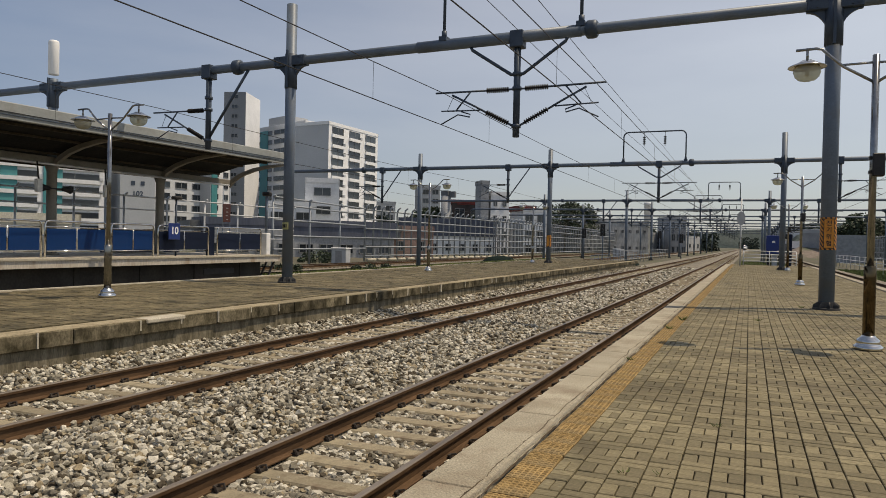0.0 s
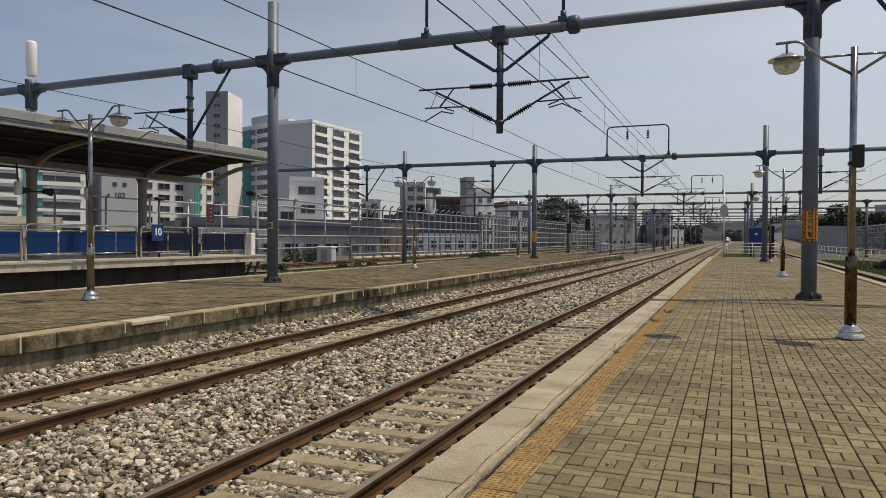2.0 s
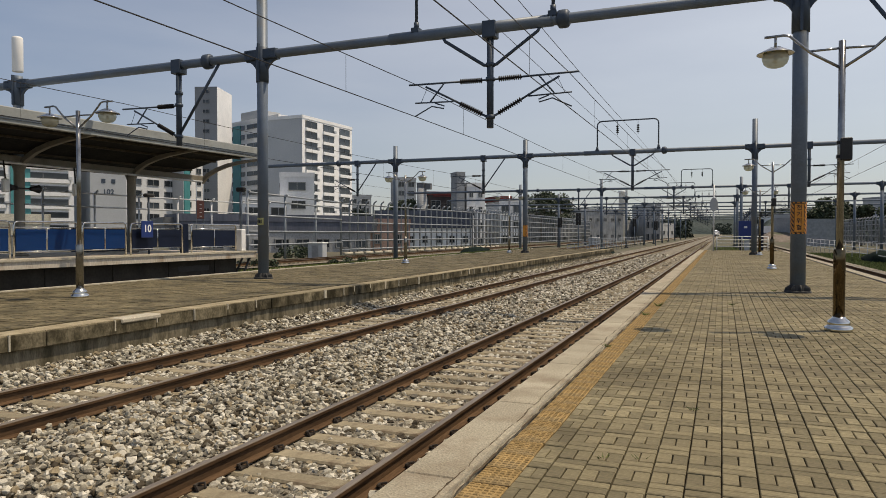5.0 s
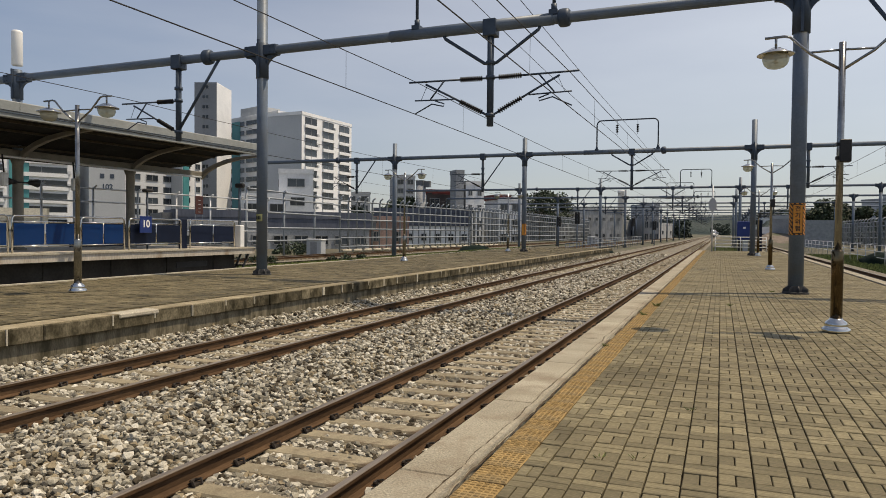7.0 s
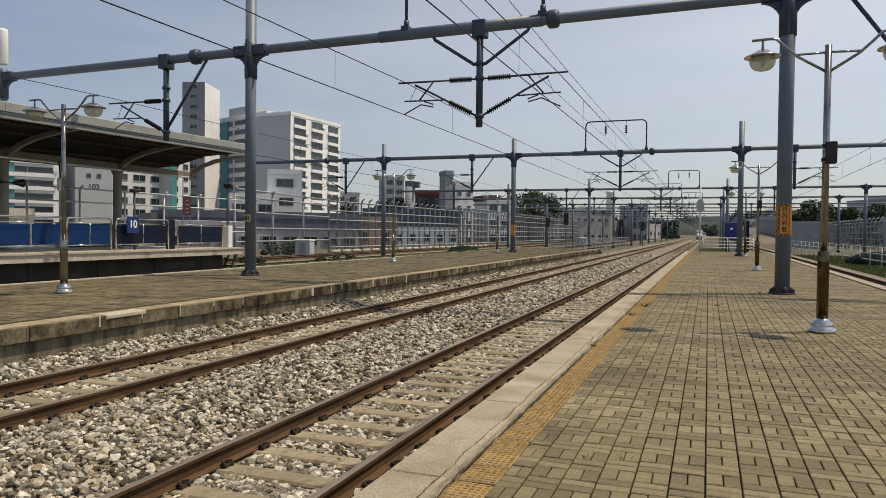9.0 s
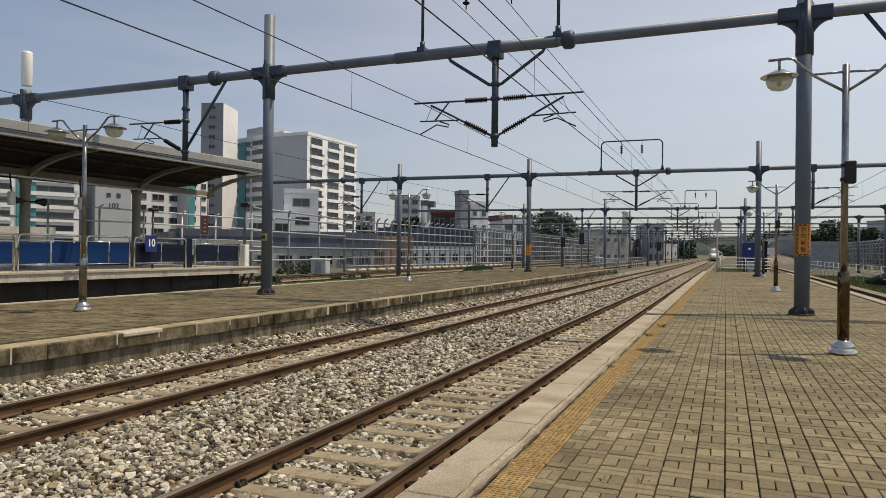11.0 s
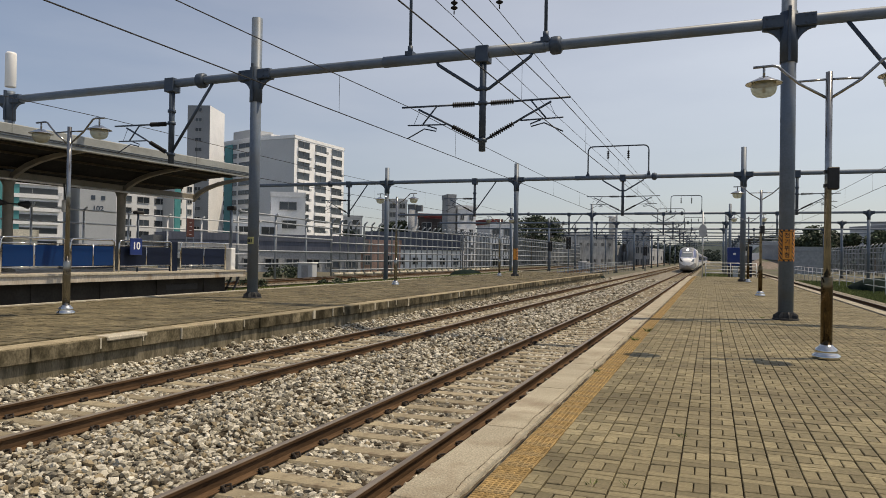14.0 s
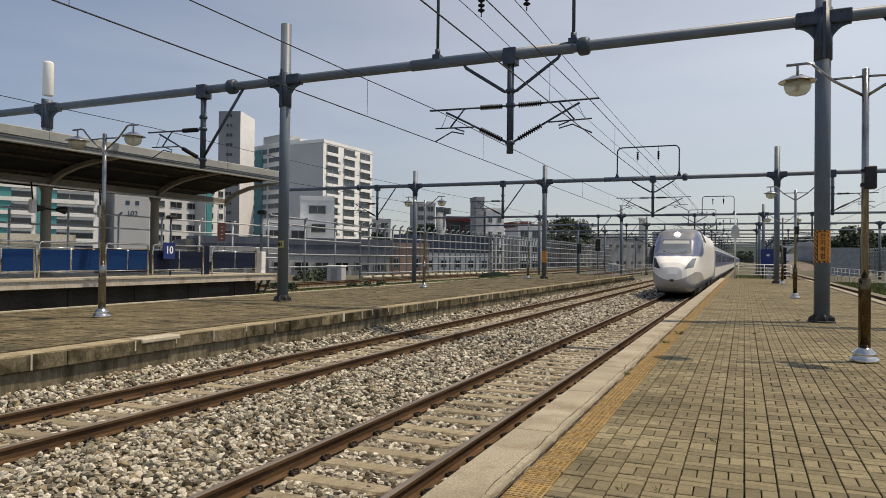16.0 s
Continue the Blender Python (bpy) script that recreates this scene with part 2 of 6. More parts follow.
NAVY = surf("navy_panel", (0.004, 0.008, 0.022), (0.007, 0.013, 0.034), 0.6, 0.5, bump=0, grit=0.08, spec=0.2)
SIGNB = surf("sign_blue", (0.010, 0.030, 0.150), (0.014, 0.038, 0.185), 1, 0.4, bump=0, grit=0.05)
SIGNW = surf("sign_white", (0.75, 0.75, 0.74), (0.82, 0.82, 0.81), 3, 0.5, bump=0, grit=0.03)
SIGNO = surf("sign_orange", (0.62, 0.24, 0.03), (0.72, 0.30, 0.05), 6, 0.5, bump=0, grit=0.1)
TAGY = surf("yellowed_plate", (0.34, 0.33, 0.14), (0.46, 0.44, 0.20), 6, 0.6, bump=0, grit=0.15)
BRICKP = surf("pink_brick_wall", (0.30, 0.20, 0.17), (0.40, 0.28, 0.24), 0.6, 0.9, fine=5, grit=0.2)
TARP = surf("green_tarpaulin", (0.003, 0.008, 0.006), (0.007, 0.017, 0.013), 2, 0.95, fine=12, bump=0.4, depth=0.03, spec=0.1)
LEAF = surf("leaf_green", (0.032, 0.049, 0.029), (0.060, 0.082, 0.046), 0.6, 0.7, vary=0.45, bump=0)
# paler, bluer leaf green: distance haze put into the colour
FARLEAF = surf("haze_tinted_leaf", (0.048, 0.064, 0.056), (0.080, 0.098, 0.084), 0.2, 0.9, vary=0.45, bump=0, spec=0.05)
BARK = surf("bark", (0.09, 0.07, 0.05), (0.15, 0.12, 0.09), 6, 0.9)
BANK = surf("bare_earth_bank", (0.150, 0.122, 0.105), (0.215, 0.180, 0.155), 0.3, 1.0, fine=3, grit=0.4, bump=0.3, depth=0.05, stain=(0.07, 0.085, 0.05), stain_scale=0.25)
# woods shifted to blue-grey, the haze of distance mixed into the colour
HILL = surf("wooded_hill", (0.040, 0.054, 0.056), (0.070, 0.084, 0.082), 0.02, 1.0, fine=0.3, grit=0.5, bump=0, spec=0.0)
TWHITE = surf("train_white", (0.74, 0.745, 0.74), (0.80, 0.80, 0.79), 0.6, 0.28, bump=0, grit=0.03)
TSILVER = surf("train_silver", (0.300, 0.310, 0.325), (0.360, 0.370, 0.385), 0.8, 0.35, 0.3, bump=0, grit=0.04)
TBLUE = surf("train_blue", (0.085, 0.105, 0.205), (0.115, 0.140, 0.255), 0.8, 0.3, 0.1, bump=0, grit=0.04)


def nose_paint(name):
    """White train paint whose lower nose is silver below a curved line that sinks towards the rear."""
    m = surf(name, (0.80, 0.805, 0.80), (0.86, 0.86, 0.85), 0.6, 0.25, bump=0, grit=0.03)
    n, l, p = m.node_tree.nodes, m.node_tree.links, m.node_tree.nodes["Principled BSDF"]
    white = p.inputs["Base Color"].links[0].from_socket

    def calc(op, a, b_):
        k = n.new("ShaderNodeMath")
        k.operation = op
        for socket, v in zip(k.inputs, (a, b_)):
            if isinstance(v, (int, float)):
                socket.default_value = v
            else:
                l.new(v, socket)
        return k.outputs[0]

    tc, xyz = n.new("ShaderNodeTexCoord"), n.new("ShaderNodeSeparateXYZ")
    l.new(tc.outputs["Object"], xyz.inputs[0])
    x, y, z = xyz.outputs
    line = calc("ADD", calc("MULTIPLY", calc("MULTIPLY", x, x), 0.36), 1.0)
    line = calc("SUBTRACT", line, calc("MULTIPLY", calc("MAXIMUM", calc("SUBTRACT", y, 1.4), 0.0), 0.13))
    edge = n.new("ShaderNodeMapRange")
    edge.inputs[1].default_value, edge.inputs[2].default_value = -0.008, 0.008
    l.new(calc("SUBTRACT", line, z), edge.inputs[0])
    mix = n.new("ShaderNodeMix")
    mix.data_type = "RGBA"
    l.new(edge.outputs[0], mix.inputs[0])
    l.new(white, mix.inputs[6])
    mix.inputs[7].default_value = (0.33, 0.34, 0.355, 1)
    l.new(mix.outputs[2], p.inputs["Base Color"])
    return m


TNOSE = nose_paint("train_nose_paint")
TGREY = surf("train_roof_grey", (0.130, 0.140, 0.160), (0.180, 0.195, 0.220), 1.0, 0.45, bump=0.05, grit=0.08)
TDARK = surf("train_underframe", (0.02, 0.02, 0.02), (0.045, 0.042, 0.04), 4, 0.8)
TGLASS = surf("train_windscreen", (0.10, 0.12, 0.14), (0.14, 0.165, 0.19), 0.8, 0.08, bump=0, grit=0.03, spec=0.8)


def glow(name, color, strength):
    m, n, l, p = shader(name)
    p.inputs["Base Color"].default_value = (*color, 1)
    p.inputs["Emission Color"].default_value = (*color, 1)
    p.inputs["Emission Strength"].default_value = strength
    return m


HEADLIGHT = glow("headlight", (1.0, 0.97, 0.9), 9.0)


def clear_glass(name, color, rough, alpha_mix):
    m, n, l, p = shader(name)
    out = n["Material Output"]
    tr = n.new("ShaderNodeBsdfTransparent")
    tr.inputs[0].default_value = (*color, 1)
    mix = n.new("ShaderNodeMixShader")
    mix.inputs[0].default_value = alpha_mix
    p.inputs["Base Color"].default_value = (*color, 1)
    p.inputs["Roughness"].default_value = rough
    l.new(tr.outputs[0], mix.inputs[1])
    l.new(p.outputs[0], mix.inputs[2])
    l.new(mix.outputs[0], out.inputs[0])
    return m


GLOBE = clear_glass("lamp_globe_glass", (0.66, 0.65, 0.55), 0.15, 0.42)
BLUEGLASS = clear_glass("blue_tinted_glass", (0.010, 0.055, 0.20), 0.08, 0.6)


# ---- mesh helpers ----
def box(bm, x0, x1, y0, y1, z0, z1, bevel=0.0):
    m = Matrix.Translation(((x0 + x1) / 2, (y0 + y1) / 2, (z0 + z1) / 2)) @ Matrix.Diagonal((x1 - x0, y1 - y0, z1 - z0, 1))
    v = bmesh.ops.create_cube(bm, size=1, matrix=m)["verts"]
    if bevel:
        e = {e for a in v for e in a.link_edges}
        bmesh.ops.bevel(bm, geom=list(e), offset=bevel, segments=1, affect="EDGES")
    return v


def tube(bm, pts, r, seg=8, caps=True, radii=None):
    """A round bar along a line of points."""
    pts = [Vector(p) for p in pts]
    rings, up = [], None
    for i, p in enumerate(pts):
        a, b = pts[max(i - 1, 0)], pts[min(i + 1, len(pts) - 1)]
        d = (b - a).normalized()
        if up is None:
            up = d.orthogonal().normalized()
        up = (up - d * up.dot(d)).normalized()
        side = d.cross(up)
        rr = radii[i] if radii else r
        rings.append([bm.verts.new(p + (up * math.cos(k * 2 * math.pi / seg) + side * math.sin(k * 2 * math.pi / seg)) * rr) for k in range(seg)])
    for a, b in zip(rings, rings[1:]):
        for k in range(seg):
            f = bm.faces.new((a[k], a[(k + 1) % seg], b[(k + 1) % seg], b[k]))
            f.smooth = seg > 5
    if caps:
        bm.faces.new(rings[0][::-1])
        bm.faces.new(rings[-1])


def lathe(bm, profile, seg=20, at=(0, 0, 0)):
    """A turned shape: (radius, height) pairs round the upright axis."""
    rings = [[bm.verts.new((at[0] + r * math.cos(k * 2 * math.pi / seg), at[1] + r * math.sin(k * 2 * math.pi / seg), at[2] + z)) for k in range(seg)] for r, z in profile]
    for a, b in zip(rings, rings[1:]):
        for k in range(seg):
            bm.faces.new((a[k], a[(k + 1) % seg], b[(k + 1) % seg], b[k])).smooth = True
    bm.faces.new(rings[0][::-1])
    bm.faces.new(rings[-1])


def prism(bm, outline, a0, a1, axis="y"):
    """An outline of (u, v) pairs carried along an axis from a0 to a1; u, v are the two other axes in order."""
    def at(u, v, a):
        return {"x": (a, u, v), "y": (u, a, v), "z": (u, v, a)}[axis]
    A = [bm.verts.new(at(u, v, a0)) for u, v in outline]
    B = [bm.verts.new(at(u, v, a1)) for u, v in outline]
    for i in range(len(A)):
        j = (i + 1) % len(A)
        bm.faces.new((A[i], A[j], B[j], B[i]))
    bm.faces.new(A[::-1])
    bm.faces.new(B)


def mesh_of(bm, name, material):
    bmesh.ops.recalc_face_normals(bm, faces=bm.faces[:])
    me = bpy.data.meshes.new(name)
    bm.to_mesh(me)
    bm.free()
    for m in (material if isinstance(material, (list, tuple)) else (material,)):
        me.materials.append(m)
    return me


def part(name, bm, material, parent=None, label="", at=None):
    ob = new(name, mesh_of(bm, name, material))
    if parent:
        ob.parent = parent
    if at is not None:
        ob.matrix_basis = at
    if label:
        tagged(ob, label)
    return ob


def shared(name, me, parent, at, label=""):
    ob = new(name, me)
    ob.parent = parent
    ob.matrix_basis = at
    if label:
        tagged(ob, label)
    return ob


def thing(name, at, label, category, group="", kind=""):
    ob = new(name)
    ob.empty_display_size = 0.2
    ob.matrix_basis = at if isinstance(at, Matrix) else pose(*at)
    return tagged(ob, label, category, group, kind)


def B():
    return bmesh.new()


def lettering(text, size, material, parent, at, name="lettering"):
    c = bpy.data.curves.new(name, "FONT")
    c.body, c.size, c.align_x, c.align_y, c.extrude, c.offset = text, size, "CENTER", "CENTER", 0.002, size * 0.022
    tmp = bpy.data.objects.new(name, c)
    me = bpy.data.meshes.new_from_object(tmp)
    bpy.data.objects.remove(tmp)
    me.materials.clear()
    me.materials.append(material)
    ob = new(name, me)
    ob.parent = parent
    ob.matrix_basis = at
    return ob

# ---- ground, tracks, platforms ----
RAIL_Z = -0.6
T1, T2, TL3, TL4, TR1 = -3.63, -8.08, -20.1, -31.4, 6.95

bm = B()
bmesh.ops.create_grid(bm, x_segments=60, y_segments=60, size=2500)
for v in bm.verts:
    v.co.z = -1.02
part("ground", bm, GROUND)
tagged(bpy.data.objects["ground"], "dry earth ground with grass patches", "ground", kind="structure")


def bed_height(x, y):
    """Top of the ballast between the two near platforms."""
    h = -0.80
    mid = (T1 + T2) / 2
    h += 0.10 * math.exp(-((x - mid) / 0.75) ** 2)
    h += 0.19 * max(0.0, min(1.0, (-8.95 - x) / 0.8))
    return h + 0.02 * noise.noise((x * 1.3, y * 1.3, 0))


bm = B()
nx, ny = 34, 130
grid = [[bm.verts.new((-10.3 + i * 8.4 / nx, y, bed_height(-10.3 + i * 8.4 / nx, y)))
         for i in range(nx + 1)] for y in [-3 + 340 * (j / ny) ** 2 for j in range(ny + 1)]]
for a, b in zip(grid, grid[1:]):
    for i in range(nx):
        bm.faces.new((a[i], a[i + 1], b[i + 1], b[i])).smooth = True
tagged(part("ballast_bed", bm, BED), "grey-brown crushed stone ballast bed", "ballast", kind="structure")
for k, (x0, x1, z) in enumerate(((-23.0, -17.2, -0.86), (-34.0, -29.0, -0.84), (5.1, 9.3, -0.84))):
    bm = B()
    bmesh.ops.create_grid(bm, x_segments=6, y_segments=60, size=1, matrix=Matrix.Translation(((x0 + x1) / 2, 168, z)) @ Matrix.Diagonal(((x1 - x0) / 2, 172, 1, 1)))
    tagged(part("ballast_bed", bm, BED), "brown ballast strip under side tracks", "ballast", kind="structure")
bm = B()
bmesh.ops.create_grid(bm, x_segments=6, y_segments=40, size=1, matrix=Matrix.Translation((-6, 870, -0.83)) @ Matrix.Diagonal((5.5, 535, 1, 1)))
tagged(part("ballast_bed", bm, BED), "distant ballast bed", "ballast", kind="structure")


def rail_profile(cx, z):
    half = [(0.075, -0.172), (0.075, -0.160), (0.012, -0.142), (0.009, -0.05), (0.034, -0.036), (0.036, -0.008)]
    return [(cx + u, z + v) for u, v in half] + [(cx - u, z + v) for u, v in reversed(half)]


def sleeper_mesh():
    bm = B()
    prism(bm, [(-0.13, -0.12), (0.13, -0.12), (0.125, 0.0), (0.105, 0.022), (-0.105, 0.022), (-0.125, 0.0)], -1.2, 1.2, "x")
    return mesh_of(bm, "sleeper", SLEEPER)


SLEEPER_MESH = sleeper_mesh()


def track(cx, length, detail, label, z=RAIL_Z):
    tr = thing("railway_track", (0, 0, 0), label, "track", "railway tracks", "structure")
    for side in (-1, 1):
        x = cx + side * 0.7525
        bm = B()
        prism(bm, rail_profile(x, z), -3, length)
        rail = part("rail", bm, RUST, tr, "rusty brown steel rail")
        bm = B()
        prism(bm, [(x - 0.034, z - 0.0085), (x + 0.034, z - 0.0085), (x + 0.034, z - 0.002), (x + 0.027, z + 0.003), (x - 0.027, z + 0.003), (x - 0.034, z - 0.002)], -3, length)
        part("rail_head", bm, STEEL, rail, "worn shiny running surface")
    n = 0
    y = -2.85
    far = B()
    while y < min(length, 200):
        at = pose(cx + random.uniform(-0.015, 0.015), y + random.uniform(-0.015, 0.015), z - 0.196, 0, 0, random.uniform(-0.5, 0.5))
        if n < detail:
            shared("sleeper", SLEEPER_MESH, tr, at)
        else:
            box(far, cx - 1.2, cx + 1.2, y - 0.12, y + 0.12, z - 0.3, z - 0.175)
        n += 1
        y += 0.6
    if n > detail:
        tagged(part("sleeper_row", far, SLEEPER, tr, "distant concrete sleepers"), kind="stuff")
    else:
        far.free()
    if detail > 50:
        bm = B()
        y = 0.15
        while y < 45:
            for side in (-1, 1):
                for s2 in (-1, 1):
                    x = cx + side * 0.7525 + s2 * 0.085
                    tube(bm, [(x + s2 * 0.05, y - 0.05, z - 0.165), (x + s2 * 0.03, y - 0.055, z - 0.125), (x - s2 * 0.02, y - 0.02, z - 0.135),
                              (x - s2 * 0.02, y + 0.03, z - 0.135), (x + s2 * 0.03, y + 0.055, z - 0.125), (x + s2 * 0.055, y + 0.04, z - 0.165)], 0.014, 5)
                    box(bm, x - 0.035, x + 0.045, y - 0.05, y + 0.05, z - 0.175, z - 0.150)
            y += 0.6
        tagged(part("rail_clip", bm, CLIP, tr, "dark iron rail clips"), kind="stuff")
    return tr


track(T1, 1400, 150, "railway track with rusty rails on concrete sleepers, beside the platform")
track(T2, 1400, 150, "second railway track with rusty rails on concrete sleepers")
for cx in (TL3, TL4, TR1):
    track(cx, 500, 0, "side railway track with brown rails")


def stones():
    """Crushed stone over the bed: joined small rocks, denser near the viewer."""
    # a blunt block with cut corners: twelve corners, flat facets
    corners = [(a, b, 0) for a in (-1, 1) for b in (-1, 1)] + [(a, 0, b) for a in (-1, 1) for b in (-1, 1)] + [(0, a, b) for a in (-1, 1) for b in (-1, 1)]
    base = B()
    for c in corners:
        base.verts.new(Vector(c) * 0.78)
    bmesh.ops.convex_hull(base, input=base.verts)
    bmesh.ops.triangulate(base, faces=base.faces)
    base.verts.index_update()
    V = np.array([v.co[:] for v in base.verts])
    Fc = np.array([[v.index for v in f.verts] for f in base.faces])
    base.free()
    rng = np.random.default_rng(4)
    P = []
    for y0, y1, dens, size in ((-2.9, 1.2, 190, 0.05), (1.2, 6, 520, 0.036), (6, 12, 440, 0.038), (12, 22, 270, 0.043), (22, 40, 95, 0.058), (40, 75, 22, 0.075)):
        n = int(dens * (y1 - y0) * 7.75)
        x = rng.uniform(-9.95, -2.2, n)
        y = rng.uniform(y0, y1, n)
        near = (y < 1.2) | (y * 1.9 + 1.2 > -x)
        d1 = np.minimum(np.abs(x - T1), np.abs(x - T2))
        ph = np.abs(((y - 0.15) / 0.6 + 0.5) % 1.0 - 0.5) * 0.6
        on_sleeper = (d1 < 1.18) & (ph < 0.12)
        inside = d1 < 0.68
        on_rail = np.abs(d1 - 0.7525) < 0.10
        keep = near & ~on_rail & ~(on_sleeper & (rng.random(n) > np.where(inside, 0.10, 0.45))) & ~(inside & (rng.random(n) < 0.15))
        for a, b, low in zip(x[keep], y[keep], inside[keep]):
            P.append((a, b, bed_height(a, b) + (-0.008 if low else 0.010) + rng.normal(0, 0.008 if low else 0.019), size * rng.uniform(0.5, 1.4)))
    P = np.array(P)
    n = len(P)
    q = rng.normal(size=(n, 4))
    q /= np.linalg.norm(q, axis=1)[:, None]
    w, xq, yq, zq = q.T
    R = np.stack([1 - 2 * (yq**2 + zq**2), 2 * (xq * yq - zq * w), 2 * (xq * zq + yq * w),
                  2 * (xq * yq + zq * w), 1 - 2 * (xq**2 + zq**2), 2 * (yq * zq - xq * w),
                  2 * (xq * zq - yq * w), 2 * (yq * zq + xq * w), 1 - 2 * (xq**2 + yq**2)], axis=1).reshape(n, 3, 3)
    S = rng.uniform(0.55, 1.35, (n, 1, 3)) * P[:, 3][:, None, None]
    local = V[None] * rng.uniform(0.72, 1.18, (n, len(V), 3)) * S
    verts = np.einsum("nij,nkj->nki", R, local)
    verts[:, :, 2] *= 0.8
    verts += P[:, None, :3]
    faces = (Fc[None] + (np.arange(n) * len(V))[:, None, None]).reshape(-1, 3)
    me = bpy.data.meshes.new("ballast_stones")
    me.from_pydata(verts.reshape(-1, 3), [], faces)
    me.materials.append(STONE)
    tagged(new("ballast_stones", me), "loose grey and brown crushed ballast stones", "ballast", kind="stuff")


stones()

# right-hand platform: wall, coping, body
EDGE, KERB_IN, TAC_IN, RIGHT = -1.86, -1.42, -1.162, 5.0
PLAT_END = 66.0
bm = B()
box(bm, EDGE + 0.06, RIGHT - 0.02, -4, PLAT_END, -1.0, -0.035)
tagged(part("platform", bm, JOINT), "platform body with sandy paving bed", "platform", kind="structure")
y = -4.0
coping = thing("platform_coping", (0, 0, 0), "pale worn concrete platform coping with cracked inner edge", "coping", kind="structure")
while y < PLAT_END:
    L = 2.0
    bm = B()
    box(bm, EDGE, KERB_IN, y + 0.004, min(y + L, PLAT_END) - 0.004, -0.32, 0.0, 0.012)
    part("coping_block", bm, COPING, coping)
    y += L
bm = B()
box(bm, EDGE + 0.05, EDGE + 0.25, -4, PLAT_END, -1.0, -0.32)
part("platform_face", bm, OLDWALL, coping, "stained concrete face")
bm = B()
rows = []
y = -3.0
while y < PLAT_END:
    n1, n2 = noise.noise((y * 2.1, 0, 1)), noise.noise((y * 7.0, 4, 2))
    xa, xb = KERB_IN - 0.085 + 0.03 * n1 + 0.012 * n2, KERB_IN - 0.006 + 0.014 * noise.noise((y * 5.0, 9, 2)) + 0.012 * noise.noise((y * 17.0, 2, 2))
    rows.append([bm.verts.new((u, y, z)) for u, z in ((xa, -0.002), (xa + 0.008, 0.012 + 0.008 * n2), ((xa + xb) / 2, 0.004 + 0.004 * n1), (xb - 0.008, 0.016 + 0.008 * n2), (xb, -0.03))])
    y += 0.06 if y < 14 else 0.3
for p, q in zip(rows, rows[1:]):
    for i in range(4):
        bm.faces.new((p[i], p[i + 1], q[i + 1], q[i]))
tagged(part("crumbled_edge", bm, COPING, coping, "crumbling mortar along the coping"), kind="stuff")
bm = B()
for x0, wide, phase in ((KERB_IN - 0.088, 0.010, 21.0), (KERB_IN + 0.004, 0.016, 33.0)):
    last, y = None, -3.0
    while y < PLAT_END:
        n1, n2 = noise.noise((y * 2.1, 0, 1)), noise.noise((y * 7.0, 4, 2))
        x = x0 + (0.03 * n1 + 0.012 * n2 + 0.014 * noise.noise((y * 16.0, 5, 2)) if phase < 30 else 0.012 * noise.noise((y * 5.0, 9, 2)))
        w = max(0.0015, wide * (0.55 + 1.3 * noise.noise((y * 1.7, phase, 3)) + 0.7 * noise.noise((y * 9.0, phase, 3))))
        row = [bm.verts.new((x - w, y, 0.0035)), bm.verts.new((x + w * 0.6, y, 0.0035))]
        if last:
            bm.faces.new((last[0], last[1], row[1], row[0]))
        last = row
        y += 0.05 if y < 16 else 0.25
tagged(part("edge_crack", bm, JOINT, coping, "dark soil-filled cracks beside the coping"), kind="stuff")
bm = B()
box(bm, RIGHT - 0.35, RIGHT, -4, PLAT_END, -1.0, 0.004, 0.01)
part("coping_block", bm, COPING, coping, "far-side coping")


def tactile_mesh():
    bm = B()
    w, l = 0.119, 0.148
    box(bm, -w, w, -l, l, -0.03, 0.0, 0.004)
    for i in range(6):
        for j in range(7):
            x, y = -0.097 + i * 0.0388, -0.126 + j * 0.042
            lo = [bm.verts.new((x + u * 0.016, y + v * 0.012, -0.001)) for u, v in ((-1, -1), (1, -1), (1, 1), (-1, 1))]
            hi = [bm.verts.new((x + u * 0.011, y + v * 0.007, 0.006)) for u, v in ((-1, -1), (1, -1), (1, 1), (-1, 1))]
            for k in range(4):
                bm.faces.new((lo[k], lo[(k + 1) % 4], hi[(k + 1) % 4], hi[k]))
            bm.faces.new(hi)
    return mesh_of(bm, "tactile_tile", TACTILE)


TILE = tactile_mesh()
strip = thing("tactile_paving", (0, 0, 0), "faded yellow tactile paving strip with raised bars", "tactile paving", kind="structure")
y = -3.727
while y < PLAT_END - 0.3:
    shared("tactile_tile", TILE, strip, pose((KERB_IN + TAC_IN) / 2 + 0.008 + random.uniform(-0.004, 0.004), y, random.uniform(-0.006, 0.003), random.uniform(-0.6, 0.6), random.uniform(-0.6, 0.6), random.uniform(-0.7, 0.7)))
    y += 0.303


